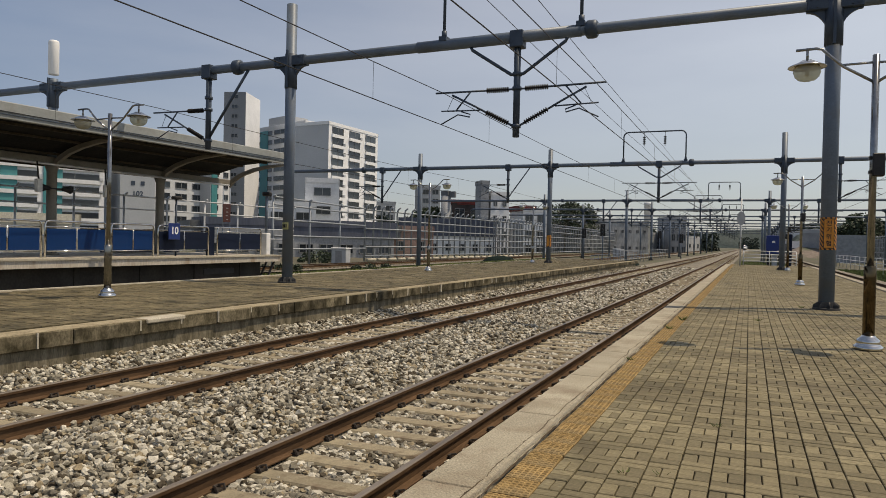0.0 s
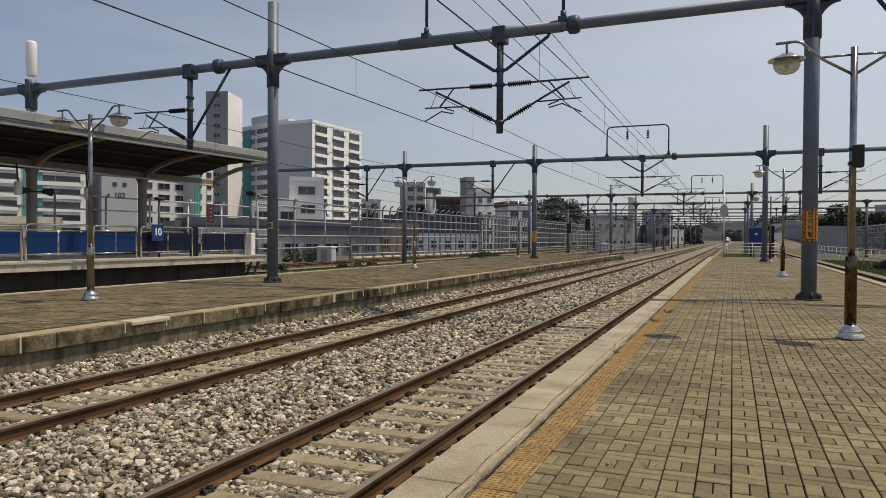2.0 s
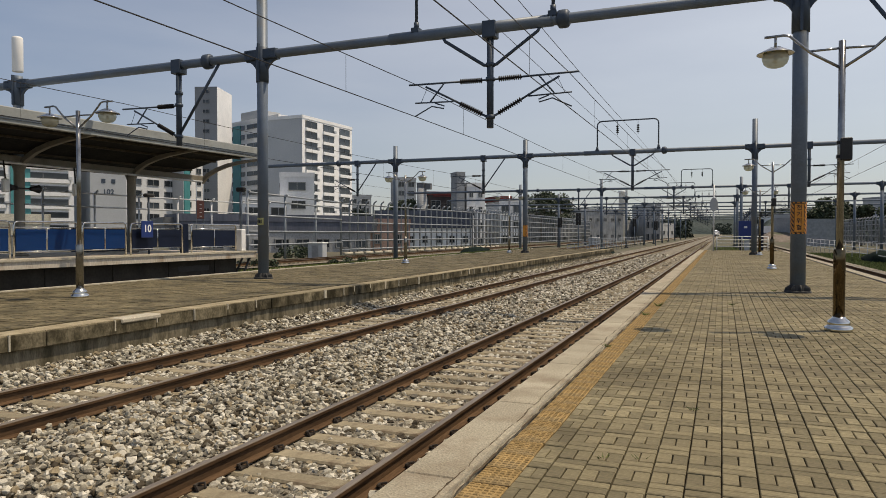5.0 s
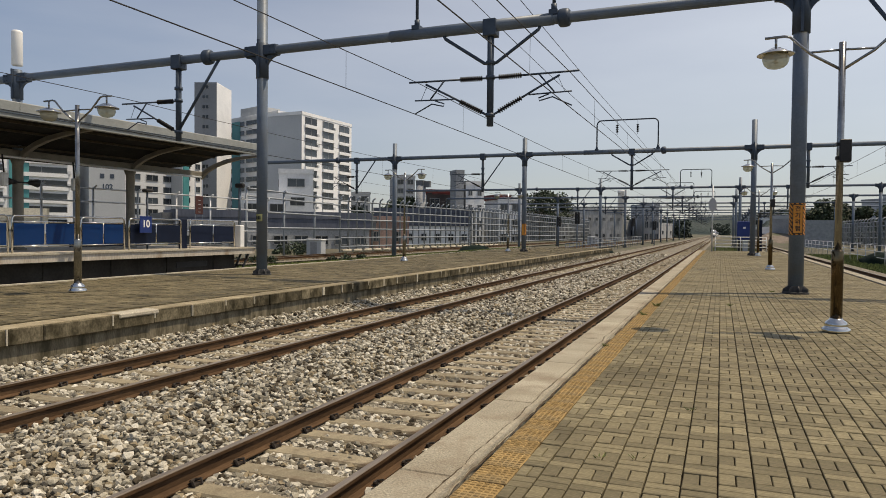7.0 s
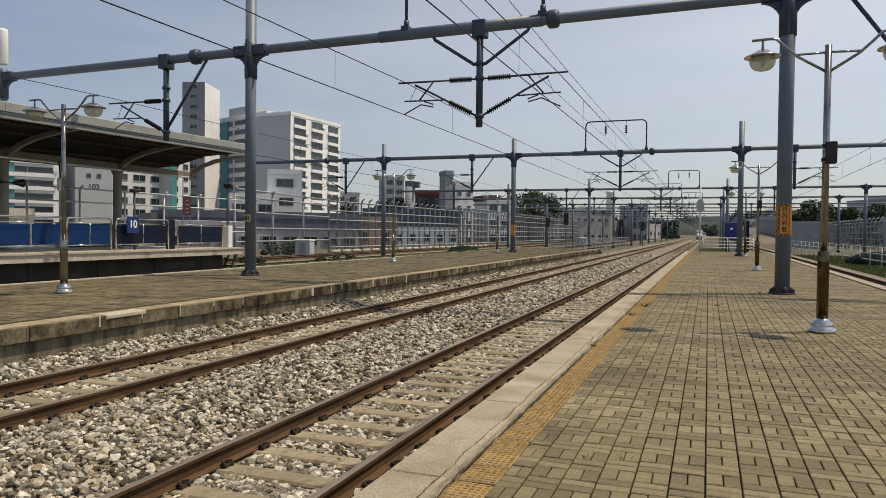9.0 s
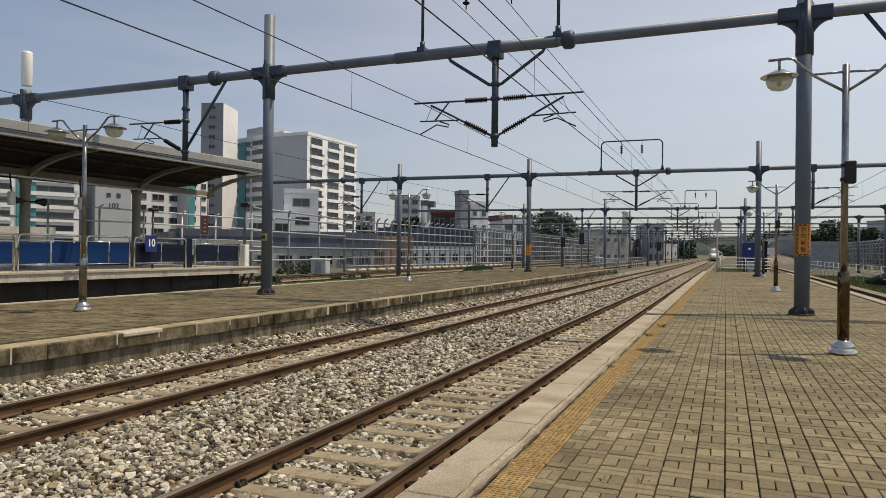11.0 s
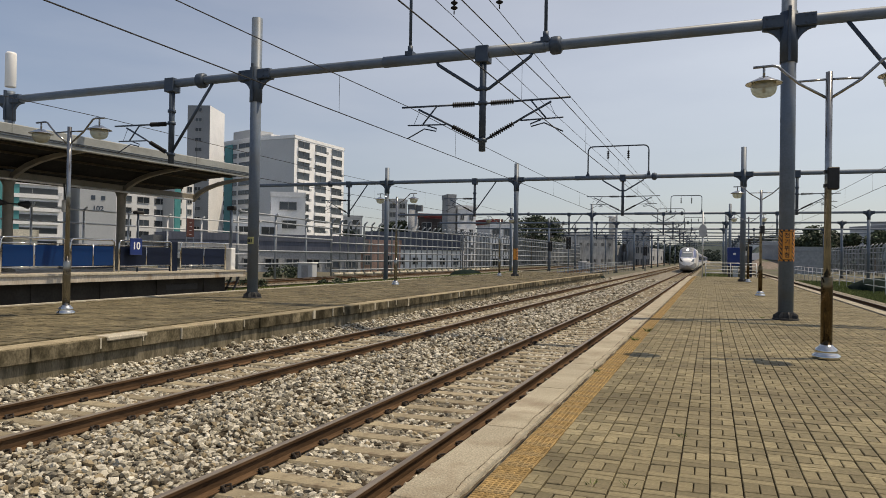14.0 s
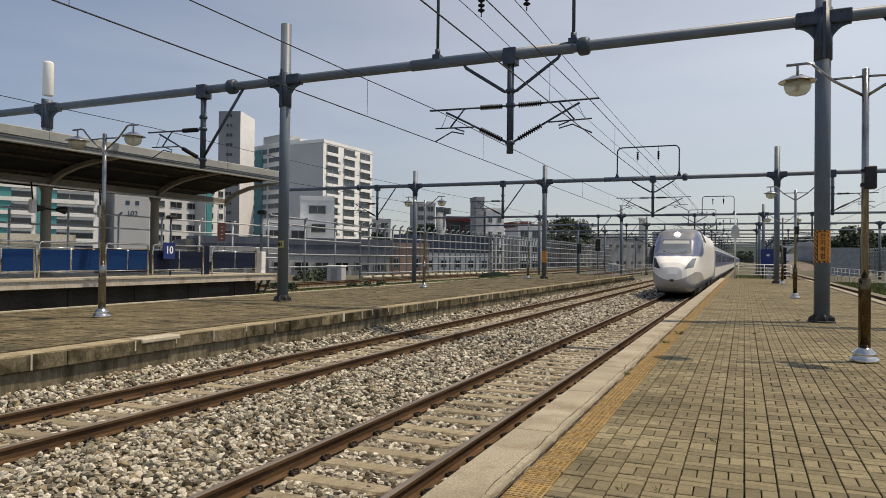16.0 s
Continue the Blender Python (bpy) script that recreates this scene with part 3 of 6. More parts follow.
def pavers():
    """Basket-weave pavers in 0.2 m cells; the nearest are pieces, the rest one joined part."""
    def brick(w, l):
        bm = B()
        bx, by, d = w / 2 - 0.0045, l / 2 - 0.0045, 0.005
        lo = [bm.verts.new(c) for c in ((-bx, -by, -0.03), (bx, -by, -0.03), (bx, by, -0.03), (-bx, by, -0.03))]
        mid = [bm.verts.new(c) for c in ((-bx, -by, -d), (bx, -by, -d), (bx, by, -d), (-bx, by, -d))]
        top = [bm.verts.new(c) for c in ((-bx + d, -by + d, 0), (bx - d, -by + d, 0), (bx - d, by - d, 0), (-bx + d, by - d, 0))]
        for a, b in ((lo, mid), (mid, top)):
            for i in range(4):
                bm.faces.new((a[i], a[(i + 1) % 4], b[(i + 1) % 4], b[i]))
        bm.faces.new(top)
        return bm
    tall, wide = mesh_of(brick(0.1, 0.2), "brick", PAVER), mesh_of(brick(0.2, 0.1), "brick", PAVER)
    data = {}
    for key, me in (("t", tall), ("w", wide)):
        data[key] = (np.array([v.co[:] for v in me.vertices]), np.array([p.vertices[:] for p in me.polygons]))
    floor = thing("platform_paving", (0, 0, 0), "weathered tan basket-weave brick paving of the platform", "paving", kind="structure")
    rng = random.Random(7)
    V, Fc, base, count = [], [], 0, 0
    columns = [((TAC_IN - 1.0125) / 2, 0.73)] + [(0.01 - 0.2045 * 4.5 + 0.2045 * i, 1.022) for i in range(28)]
    for i, (x, wide_by) in enumerate(columns):
        if x > RIGHT - 0.46:
            break
        y = -3.7 + rng.uniform(-0.06, 0.06) + (0.05 * i) % 0.4
        k = 0
        while y < PLAT_END:
            cells = [("t", -0.0495, 0), ("t", 0.0495, 0)] if k % 2 == 0 else [("w", 0, -0.05), ("w", 0, 0.05)]
            for key, dx, dy in cells:
                px, py, pz = x + dx * wide_by, y + dy, rng.uniform(-0.0035, 0.0035) + 0.008 * noise.noise((x * 0.6, y * 0.6, 3))
                tilt = (rng.uniform(-0.7, 0.7), rng.uniform(-0.9, 0.9), rng.uniform(-0.9, 0.9))
                if i and 3.0 < y < 5.6 and x < 1.4 and count < 300:
                    shared("brick", tall if key == "t" else wide, floor, pose(px, py, pz, *tilt) @ Matrix.Diagonal((wide_by, 1, 1, 1)))
                    count += 1
                else:
                    vs, fs = data[key]
                    grow = 1.03 if y > 20 else 1.0
                    V.append((vs * (wide_by * grow, grow, 1)) @ np.array(Euler([radians(a) for a in tilt]).to_matrix()).T + (px, py, pz))
                    Fc.append(fs + base)
                    base += len(vs)
            k += 1
            y += 0.2
    me = bpy.data.meshes.new("brick_field")
    me.from_pydata(np.concatenate(V), [], np.concatenate(Fc))
    me.materials.append(PAVER)
    ob = new("brick_field", me)
    ob.parent = floor
    tagged(ob, "brick paving further along the platform", kind="stuff")


# left-hand platform
LE, LZ, LEND, LBACK = -9.87, -0.04, 69.0, -17.4
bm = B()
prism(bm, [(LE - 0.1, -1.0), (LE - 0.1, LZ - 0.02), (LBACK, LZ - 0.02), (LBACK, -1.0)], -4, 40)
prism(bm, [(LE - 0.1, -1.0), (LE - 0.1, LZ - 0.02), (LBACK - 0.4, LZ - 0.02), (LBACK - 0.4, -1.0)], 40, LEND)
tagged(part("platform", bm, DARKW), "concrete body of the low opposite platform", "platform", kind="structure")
left = thing("platform_edge", (0, 0, 0), "stained mossy concrete edge of the opposite platform", "platform edge", kind="structure")
y, k = -3.0, 0
rng = random.Random(3)
while y < LEND:
    L = rng.choice((0.62, 0.98, 1.0, 1.02, 1.35))
    # block faces in the darker wall concrete, a thin paler slab on top
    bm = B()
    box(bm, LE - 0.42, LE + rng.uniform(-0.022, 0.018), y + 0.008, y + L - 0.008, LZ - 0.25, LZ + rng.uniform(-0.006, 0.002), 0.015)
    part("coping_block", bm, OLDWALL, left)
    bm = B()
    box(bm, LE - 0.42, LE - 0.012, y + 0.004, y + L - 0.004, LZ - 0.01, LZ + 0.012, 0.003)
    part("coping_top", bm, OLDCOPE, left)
    if rng.random() < 0.7:
        bm = B()
        box(bm, LE - 0.02, LE + 0.016, y - 0.02, y + 0.01 + rng.random() ** 3 * 0.12, LZ - rng.uniform(0.1, 0.26), LZ + 0.004)
        part("mortar_joint", bm, MORTAR, left)
    y += L
bm = B()
box(bm, LE - 0.3, LE + 0.022, 9.45, 10.4, LZ - 0.07, LZ + 0.016, 0.02)
part("mortar_patch", bm, MORTAR, left, "whitish repaired patch on the edge")
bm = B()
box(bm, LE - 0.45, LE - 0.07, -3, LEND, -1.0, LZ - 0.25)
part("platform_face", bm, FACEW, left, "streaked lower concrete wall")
bm = B()
box(bm, LBACK - 0.0, LBACK + 0.18, -3, 40, LZ - 0.2, LZ + 0.03)
box(bm, LBACK - 0.4, LBACK - 0.22, 40, LEND, LZ - 0.2, LZ + 0.03)
part("back_kerb", bm, MORTAR, left, "pale kerb along the back of the platform")


def left_paving():
    """Weathered pavers of the opposite platform, joined: 0.4 m rows of brick with small steps."""
    rng = np.random.default_rng(9)
    V, Fc = [], []
    n = 0
    cell = np.array([(-1, -1, 0), (1, -1, 0), (1, 1, 0), (-1, 1, 0)], float)
    ys = np.arange(-2, LEND, 0.2)
    for x in np.arange(LBACK + 0.28, LE - 0.5, 0.4):
        for y in ys:
            z = LZ + rng.uniform(-0.006, 0.004)
            V.append(cell * (0.196, 0.097, 0) + (x, y, z))
            V.append(cell * (0.2, 0.1, 0) * (0.985, 0.985, 0) + (x, y, z - 0.03))
            a = n
            Fc += [(a, a + 1, a + 2, a + 3)] + [(a + i, a + 4 + i, a + 4 + (i + 1) % 4, a + (i + 1) % 4) for i in range(4)]
            n += 8
    me = bpy.data.meshes.new("paving_field")
    me.from_pydata(np.concatenate(V), [], Fc)
    me.materials.append(OLDPAVE)
    ob = new("paving_field", me)
    ob.parent = left
    tagged(ob, "dark weathered paving of the opposite platform", kind="stuff")


left_paving()

# ---- overhead line portals ----
BEAM_Z = 7.42


def column(por, x, y, top, base, sign=False, r=0.18):
    bm = B()
    tube(bm, [(x, y, base), (x, y, top)], r, 20)
    col = part("column", bm, GREY, por, "grey-blue painted round steel column")
    bm = B()
    star = []
    for rr, ro, z in ((1.75, 1.75, 0.0), (1.75, 1.75, 0.04), (1.08, 1.72, 0.045), (1.06, 1.68, 0.12), (1.02, 1.05, 0.2)):
        star.append([bm.verts.new((x + r * q * math.cos(k * math.pi / 16 + 0.2), y + r * q * math.sin(k * math.pi / 16 + 0.2), base + z))
                     for k in range(32) for q in ((ro if k % 4 == 0 else rr),)])
    for p, q in zip(star, star[1:]):
        for k in range(32):
            bm.faces.new((p[k], p[(k + 1) % 32], q[(k + 1) % 32], q[k]))
    bm.faces.new(star[-1])
    part("base_plate", bm, BASEP, col, "dark ribbed base plate")
    bm = B()
    w, h, z = 0.62, 0.66, BEAM_Z - 0.13
    right = [(r * 0.6, z - h - 0.05)] + [(r * 0.7 + (w - r * 0.7) * (1 - math.cos(a)), z - 0.06 - h * (1 - math.sin(a))) for a in [i * math.pi / 16 for i in range(1, 9)]] + [(w, z + 0.3)]
    prism(bm, [(x + u, v) for u, v in right] + [(x - u, v) for u, v in reversed(right)], y - 0.055, y + 0.055)
    box(bm, x - w, x + w, y - 0.165, y + 0.165, BEAM_Z - 0.165, BEAM_Z + 0.165, 0.02)
    for u in (-0.52, -0.38, 0.38, 0.52):
        for v in (-0.09, 0.09):
            box(bm, x + u - 0.022, x + u + 0.022, y - 0.19, y - 0.16, BEAM_Z + v - 0.022, BEAM_Z + v + 0.022)
    part("bracket", bm, GREYD, col, "dark steel bracket with curved gussets")
    bm = B()
    tube(bm, [(x, y, BEAM_Z - 0.9), (x, y, BEAM_Z + 0.24)], r + 0.03, 16)
    part("collar", bm, GREYD, col)
    bm = B()
    box(bm, x - 0.035, x + 0.035, y - r - 0.08, y - r + 0.0, BEAM_Z - 0.9, BEAM_Z + 0.34)
    part("splice_plate", bm, GREYD, col)
    return col


def ribbed(bm, p, q, n, r0, r1):
    """A ribbed insulator rod between two points."""
    p, q = Vector(p), Vector(q)
    pts, radii = [], []
    for i in range(n):
        for f, r in ((0.0, r0), (0.35, r1), (0.5, r1), (0.85, r0)):
            pts.append(p.lerp(q, (i + f) / n))
            radii.append(r)
    tube(bm, pts, r0, 8, True, radii)


def drop(por, x, y, arms, struts=(-1, 1), r=0.1, z_end=4.58):
    """A drop tube under the beam with cantilever arms to the given sides."""
    bm = B()
    tube(bm, [(x, y, BEAM_Z), (x, y, z_end)], r, 12)
    box(bm, x - 0.2, x + 0.2, y - 0.2, y + 0.2, BEAM_Z - 0.32, BEAM_Z + 0.17, 0.02)
    for s in struts:
        if len(arms) == 1:
            tube(bm, [(x + s * 1.8, y, BEAM_Z - 0.05), (x + s * 0.06, y, 5.02)], 0.05, 8)
            continue
        tube(bm, [(x + s * 1.5, y, BEAM_Z - 0.1), (x + s * 1.42, y, BEAM_Z - 0.25), (x + s * 0.18, y, 6.42), (x, y, 6.42)], 0.05, 8)
    for z in (6.42, 6.0, 4.9):
        tube(bm, [(x, y, z - 0.05), (x, y, z + 0.05)], r + 0.04, 10)
    for s in arms:
        tube(bm, [(x, y, 5.99), (x + s * 0.27, y, 5.99)], 0.03, 8)
        tube(bm, [(x, y, 4.87), (x + s * 0.27, y, 5.0)], 0.035, 8)
    d = part("drop_tube", bm, GREYD, por, "dark grey drop tube with braces")
    for s in arms:
        bm = B()
        tube(bm, [(x + s * 0.9, y, 6.0), (x + s * 2.6, y, 6.02)], 0.03, 8)
        tube(bm, [(x + s * 0.95, y, 5.36), (x + s * 1.3, y, 5.55), (x + s * 2.05, y, 5.93)], 0.032, 8)
        tube(bm, [(x + s * 1.15, y, 5.43), (x + s * 2.4, y, 5.46)], 0.022, 6)
        tube(bm, [(x + s * 1.45, y, 6.0), (x + s * 1.9, y, 5.47)], 0.025, 6)
        tube(bm, [(x + s * 2.0, y, 5.9), (x + s * 2.2, y, 5.47)], 0.008, 4)
        arm = part("cantilever_arm", bm, GREYD, d, "dark cantilever arm holding the contact wire")
        bm = B()
        tube(bm, [(x + s * 1.75, y, 5.42), (x + s * 1.45, y, 5.32), (x + s * 1.47, y, 5.24), (x + s * 1.85, y, 5.33), (x + s * 2.4, y, 5.06)], 0.02, 6)
        part("steady_arm", bm, GREYD, d, "bent steady arm")
        bm = B()
        ribbed(bm, (x + s * 0.25, y, 5.99), (x + s * 0.95, y, 6.0), 11, 0.03, 0.085)
        part("insulator", bm, CERAMIC, d, "dark ribbed insulator")
        bm = B()
        ribbed(bm, (x + s * 0.25, y, 5.0), (x + s * 0.95, y, 5.36), 11, 0.03, 0.08)
        part("insulator", bm, CERAMIC, d, "dark ribbed insulator")
    return d


def horns(por, x0, x1, y, z1=9.72):
    """A round-cornered frame over the beam with hanging feeder insulators."""
    bm = B()
    c = 0.32
    path = [(x0, y, BEAM_Z + 0.1), (x0, y, z1 - c)]
    path += [(x0 + c * (1 - math.cos(a)), y, z1 - c + c * math.sin(a)) for a in (0.5, 1.05, 1.57)]
    path += [(x1 - c * (1 - math.cos(a)), y, z1 - c + c * math.sin(a)) for a in (1.57, 1.05, 0.5)]
    path += [(x1, y, z1 - c), (x1, y, BEAM_Z + 0.1)]
    tube(bm, path, 0.05, 8)
    for x in (x0, x1):
        box(bm, x - 0.12, x + 0.12, y - 0.15, y + 0.15, BEAM_Z + 0.1, BEAM_Z + 0.24)
        tube(bm, [(x, y, BEAM_Z + 0.2), (x, y, BEAM_Z + 0.42)], 0.085, 8)
    h = part("feeder_frame", bm, GREYD, por, "grey pipe frame over the beam")
    for f in (0.335, 0.67):
        x = x0 + (x1 - x0) * f
        bm = B()
        tube(bm, [(x, y, z1), (x, y, z1 - 0.35)], 0.015, 6)
        ribbed(bm, (x, y, z1 - 0.35), (x, y, z1 - 0.95), 4, 0.03, 0.11)
        tube(bm, [(x, y, z1 - 0.95), (x, y, z1 - 1.06)], 0.02, 6)
        part("insulator", bm, CERAMIC, h, "hanging disc insulator")


def portal(y, cols, x0, x1, drops, collars=(), label="steel portal across the tracks carrying overhead line arms", horn=None):
    por = thing("catenary_portal", (0, 0, 0), label, "gantry", "overhead line portals")
    bm = B()
    tube(bm, [(x0, y, BEAM_Z), (x1, y, BEAM_Z)], 0.15, 16)
    tube(bm, [(-9.6, y, BEAM_Z), (-4.5, y, BEAM_Z)], 0.172, 16)
    part("beam", bm, GREY, por, "round grey-blue steel beam")
    for x in collars:
        bm = B()
        tube(bm, [(x - 0.17, y, BEAM_Z), (x - 0.12, y, BEAM_Z), (x - 0.06, y, BEAM_Z), (x + 0.06, y, BEAM_Z), (x + 0.12, y, BEAM_Z), (x + 0.17, y, BEAM_Z)], 0.2, 14, True, [0.19, 0.25, 0.26, 0.26, 0.25, 0.19])
        part("flange", bm, GREYD, por, "bolted flange collar")
    for x, top, base in cols:
        column(por, x, y, top, base)
    for x, arms, struts in drops:
        drop(por, x, y, arms, struts)
    if horn:
        horns(por, *horn, y)
    return por


P1 = portal(19.8, [(1.78, 9.35, 0.0), (-14.35, 9.33, LZ), (-25.9, 7.75, 0.5)], -31, 16,
            [(-6.36, (-1, 1), (-1, 1)), (-17.88, (-1,), (1,)), (4.85, (1,), (-1,))], (-4.2, -16.6), horn=(-8.72, -4.5))
# this beam rises a little towards the platform column
for ob in [c for c in P1.children] + [g for c in P1.children for g in c.children]:
    for v in ob.data.vertices:
        if v.co.z > 6.6:
            v.co.z += 0.0085 * (v.co.x + 16)
bm = B()
lathe(bm, [(0.19, 7.84), (0.2, 7.86), (0.2, 9.12), (0.19, 9.18), (0.15, 9.21)], 20, (-25.9, 19.8, 0))
part("antenna_tube", bm, WHITE, P1, "white cylindrical antenna on the column head")
portal(52.8, [(2.03, 9.3, 0.0), (-14.12, 8.65, LZ), (-25.15, 8.65, -1.0)], -38, 22,
       [(-6.1, (-1, 1), (-1, 1)), (-17.5, (-1,), (1,)), (-28.7, (-1,), (1,)), (5.35, (1,), ())], (-3.9, -30.5), horn=(-8.65, -4.3))
for i, (y, c) in enumerate(((96.5, -15.2), (121.5, -15.0), (147, -14.6), (168, -14.6), (192, -14.6), (215, -14.6), (245, -14.6), (280, -14.6), (320, -14.6))):
    portal(y, [(2.2 if i < 3 else 5.6 + i * 0.3, 8.6, -1.0), (c, 8.7, -1.0), (-26.5, 8.3, -1.0), (17.5 + i, 7.6, -1.0)], -44 - i * 3, 26 + i * 4,
           [(-5.9, (-1, 1), (-1, 1)), (-18.3, (-1,), (1,)), (7.6, (1,), ())], (-3.6, -24.0), horn=(-8.4, -4.2) if i % 2 else (-5.0, -1.2))


# ---- overhead wires ----
SUPPORTS = [-32.0, -14.0, 19.8, 52.8, 96.5, 121.5, 147, 168, 192, 215, 245, 280, 320]


def overhead(name, xs, label, zc=5.04, zm=6.02, spans=SUPPORTS):
    """Contact wire, sagging messenger wire and droppers over one track."""
    ln = thing(name, (0, 0, 0), label, "overhead wire", "overhead wires")
    con, mes, drops = [], [], []
    for i, (a, b) in enumerate(zip(spans, spans[1:])):
        xa, xb = xs[i % len(xs)], xs[(i + 1) % len(xs)]
        N = 8
        for k in range(N):
            f = k / N
            x, y = xa + (xb - xa) * f, a + (b - a) * f
            con.append((x, y, zc))
            mes.append((x, y, zm - 4 * 0.12 * f * (1 - f)))
            if k % 2 == 1:
                drops.append(((x, y, zc), mes[-1]))
    bm = B()
    tube(bm, con, 0.013, 5)
    part("contact_wire", bm, WIRE, ln)
    bm = B()
    tube(bm, mes, 0.012, 5)
    part("messenger_wire", bm, WIRE, ln)
    for p, q in drops:
        if p[1] < 130:
            bm = B()
            tube(bm, [p, q], 0.005, 4)
            part("dropper_wire", bm, WIRE, ln)


overhead("overhead_line", [-4.05, -4.25, -4.05, -3.75, -4.0, -3.8], "overhead contact and messenger wires above the near track")
overhead("overhead_line", [-8.72, -9.26, -8.72, -8.5, -8.7, -8.5], "overhead contact and messenger wires above the second track")
overhead("overhead_line", [-20.3, -20.0], "overhead wires above the side track by the canopy", zm=6.2)
overhead("overhead_line", [-31.1, -31.4], "overhead wires above the outer track", spans=SUPPORTS[3:])
overhead("overhead_line", [7.3, 7.6], "overhead wires above the track behind the platform")
for x in (-7.29, -5.87):
    ln = thing("feeder_wire", (0, 0, 0), "thin feeder wire hung from disc insulators", "wire", "feeder wires")
    pts = []
    for a, b in zip(SUPPORTS, SUPPORTS[1:]):
        pts += [(x, a + (b - a) * k / 6, 8.64 - 4 * 0.1 * (k / 6) * (1 - k / 6)) for k in range(6)]
    bm = B()
    tube(bm, pts, 0.012, 5)
    part("wire", bm, WIRE, ln)


# ---- platform lamps ----
def platform_lamp(base, box_at=None, sleeve=True, turn=0.0):
    la = thing("platform_lamp", pose(*base, 0, 0, turn), "twin-globe platform lamp on a stainless post" + (" with a black speaker box" if box_at else ""), "street lamp", "platform lamps")
    bm = B()
    lathe(bm, [(0.19, 0), (0.2, 0.02), (0.2, 0.06), (0.17, 0.08), (0.155, 0.1), (0.165, 0.12), (0.15, 0.16), (0.10, 0.2), (0.09, 0.22)], 24)
    part("base_cover", bm, CHROME, la, "domed chrome base cover")
    bm = B()
    lathe(bm, [(0.085, 0.18), (0.085, 1.24), (0.08, 1.26)], 20)
    part("sleeve", bm, BRASS if sleeve else POST, la, "polished brass-tinted lower sleeve" if sleeve else "polished steel lower sleeve")
    bm = B()
    tube(bm, [(0, 0, 1.2), (0, 0, 4.42)], 0.05, 14)
    part("post", bm, POST, la)
    for s in (-1, 1):
        bm = B()
        tube(bm, [(0, 0, 4.0), (s * 0.42, 0, 4.27), (s * 0.6, 0, 4.44), (s * 0.72, 0, 4.56), (s * 0.8, 0, 4.58), (s * 1.08, 0, 4.57)], 0.022, 8)
        tube(bm, [(0, 0, 4.31), (s * 0.44, 0, 4.3)], 0.018, 8)
        tube(bm, [(s * 0.92, 0, 4.57), (s * 0.92, 0, 4.4)], 0.02, 8)
        arm = part("lamp_arm", bm, POST, la)
        bm = B()
        lathe(bm, [(0.05, 0.10), (0.08, 0.095), (0.14, 0.06), (0.27, 0.0), (0.275, -0.012), (0.25, -0.012), (0.10, 0.03)], 28, (s * 0.92, 0, 4.31))
        part("shade", bm, CHROME, arm, "shallow metal shade")
        bm = B()
        lathe(bm, [(0.17, 0.01), (0.195, -0.04), (0.195, -0.09), (0.17, -0.16), (0.12, -0.205), (0.05, -0.225), (0.01, -0.228)], 28, (s * 0.92, 0, 4.31))
        part("globe", bm, GLOBE, arm, "yellowed clear glass globe")
        bm = B()
        lathe(bm, [(0.02, -0.02), (0.025, -0.08), (0.035, -0.12), (0.02, -0.15), (0.005, -0.155)], 12, (s * 0.92, 0, 4.31))
        part("bulb", bm, WHITE, arm)
    if box_at:
        bm = B()
        box(bm, -0.02, 0.14, -0.12, 0.06, box_at, box_at + 0.34, 0.012)
        box(bm, -0.06, 0.06, -0.06, 0.06, box_at + 0.04, box_at + 0.09)
        box(bm, -0.06, 0.06, -0.06, 0.06, box_at + 0.25, box_at + 0.30)
        part("speaker_box", bm, BLACK, la, "black speaker box clamped to the post")
    return la


platform_lamp((1.67, 12.24, 0), 2.6)
platform_lamp((1.92, 32.1, 0), 2.6)
platform_lamp((2.35, 52.0, 0), 2.6)
platform_lamp((-14.18, 12.36, LZ), None, False)
platform_lamp((-14.74, 32.1, LZ), None, False)
platform_lamp((-15.3, 52.5, LZ), None, False)


# ---- danger sign on the near column ----
def danger_sign(x, y, z0, z1, text):
    sg = thing("danger_sign", (x, y, 0), "orange and black striped electrical danger sign wrapped round a column", "sign", "danger signs")
    bm = B()
    n, m, r = 40, 26, 0.186
    ring = [[bm.verts.new((r * math.sin(a), -r * math.cos(a), z0 + (z1 - z0) * j / m)) for a in [-1.75 + 3.5 * i / n for i in range(n + 1)]] for j in range(m + 1)]
    for j in range(m):
        for i in range(n):
            f = bm.faces.new((ring[j][i], ring[j][i + 1], ring[j + 1][i + 1], ring[j + 1][i]))
            f.material_index = 1 if ((i * 0.0163 + j * (z1 - z0) / m) % 0.11) < 0.05 else 0
    part("band", bm, (SIGNO, BLACK), sg)
    bm = B()
    box(bm, -0.105, 0.105, -0.205, -0.15, z0 + 0.05, z1 - 0.05)
    rim = B()
    box(rim, -0.118, 0.118, -0.2, -0.15, z0 + 0.035, z1 - 0.035)
    part("plate_rim", rim, BLACK, sg)
    plate = part("plate", bm, SIGNO, sg, "orange plate with black lettering")
    if text:
        step = (z1 - z0 - 0.14) / len(text)
        for k, ch in enumerate(text):
            lettering(ch, step * 0.86, BLACK, plate, pose(0, -0.208, z1 - 0.07 - step * (k + 0.5), 90, 0, 0), "letter")


danger_sign(1.78, 19.8, 1.48, 2.28, "\uc804\uae30\uc704\ud5d8")
danger_sign(-14.12, 52.8, 1.2, 2.1, "")

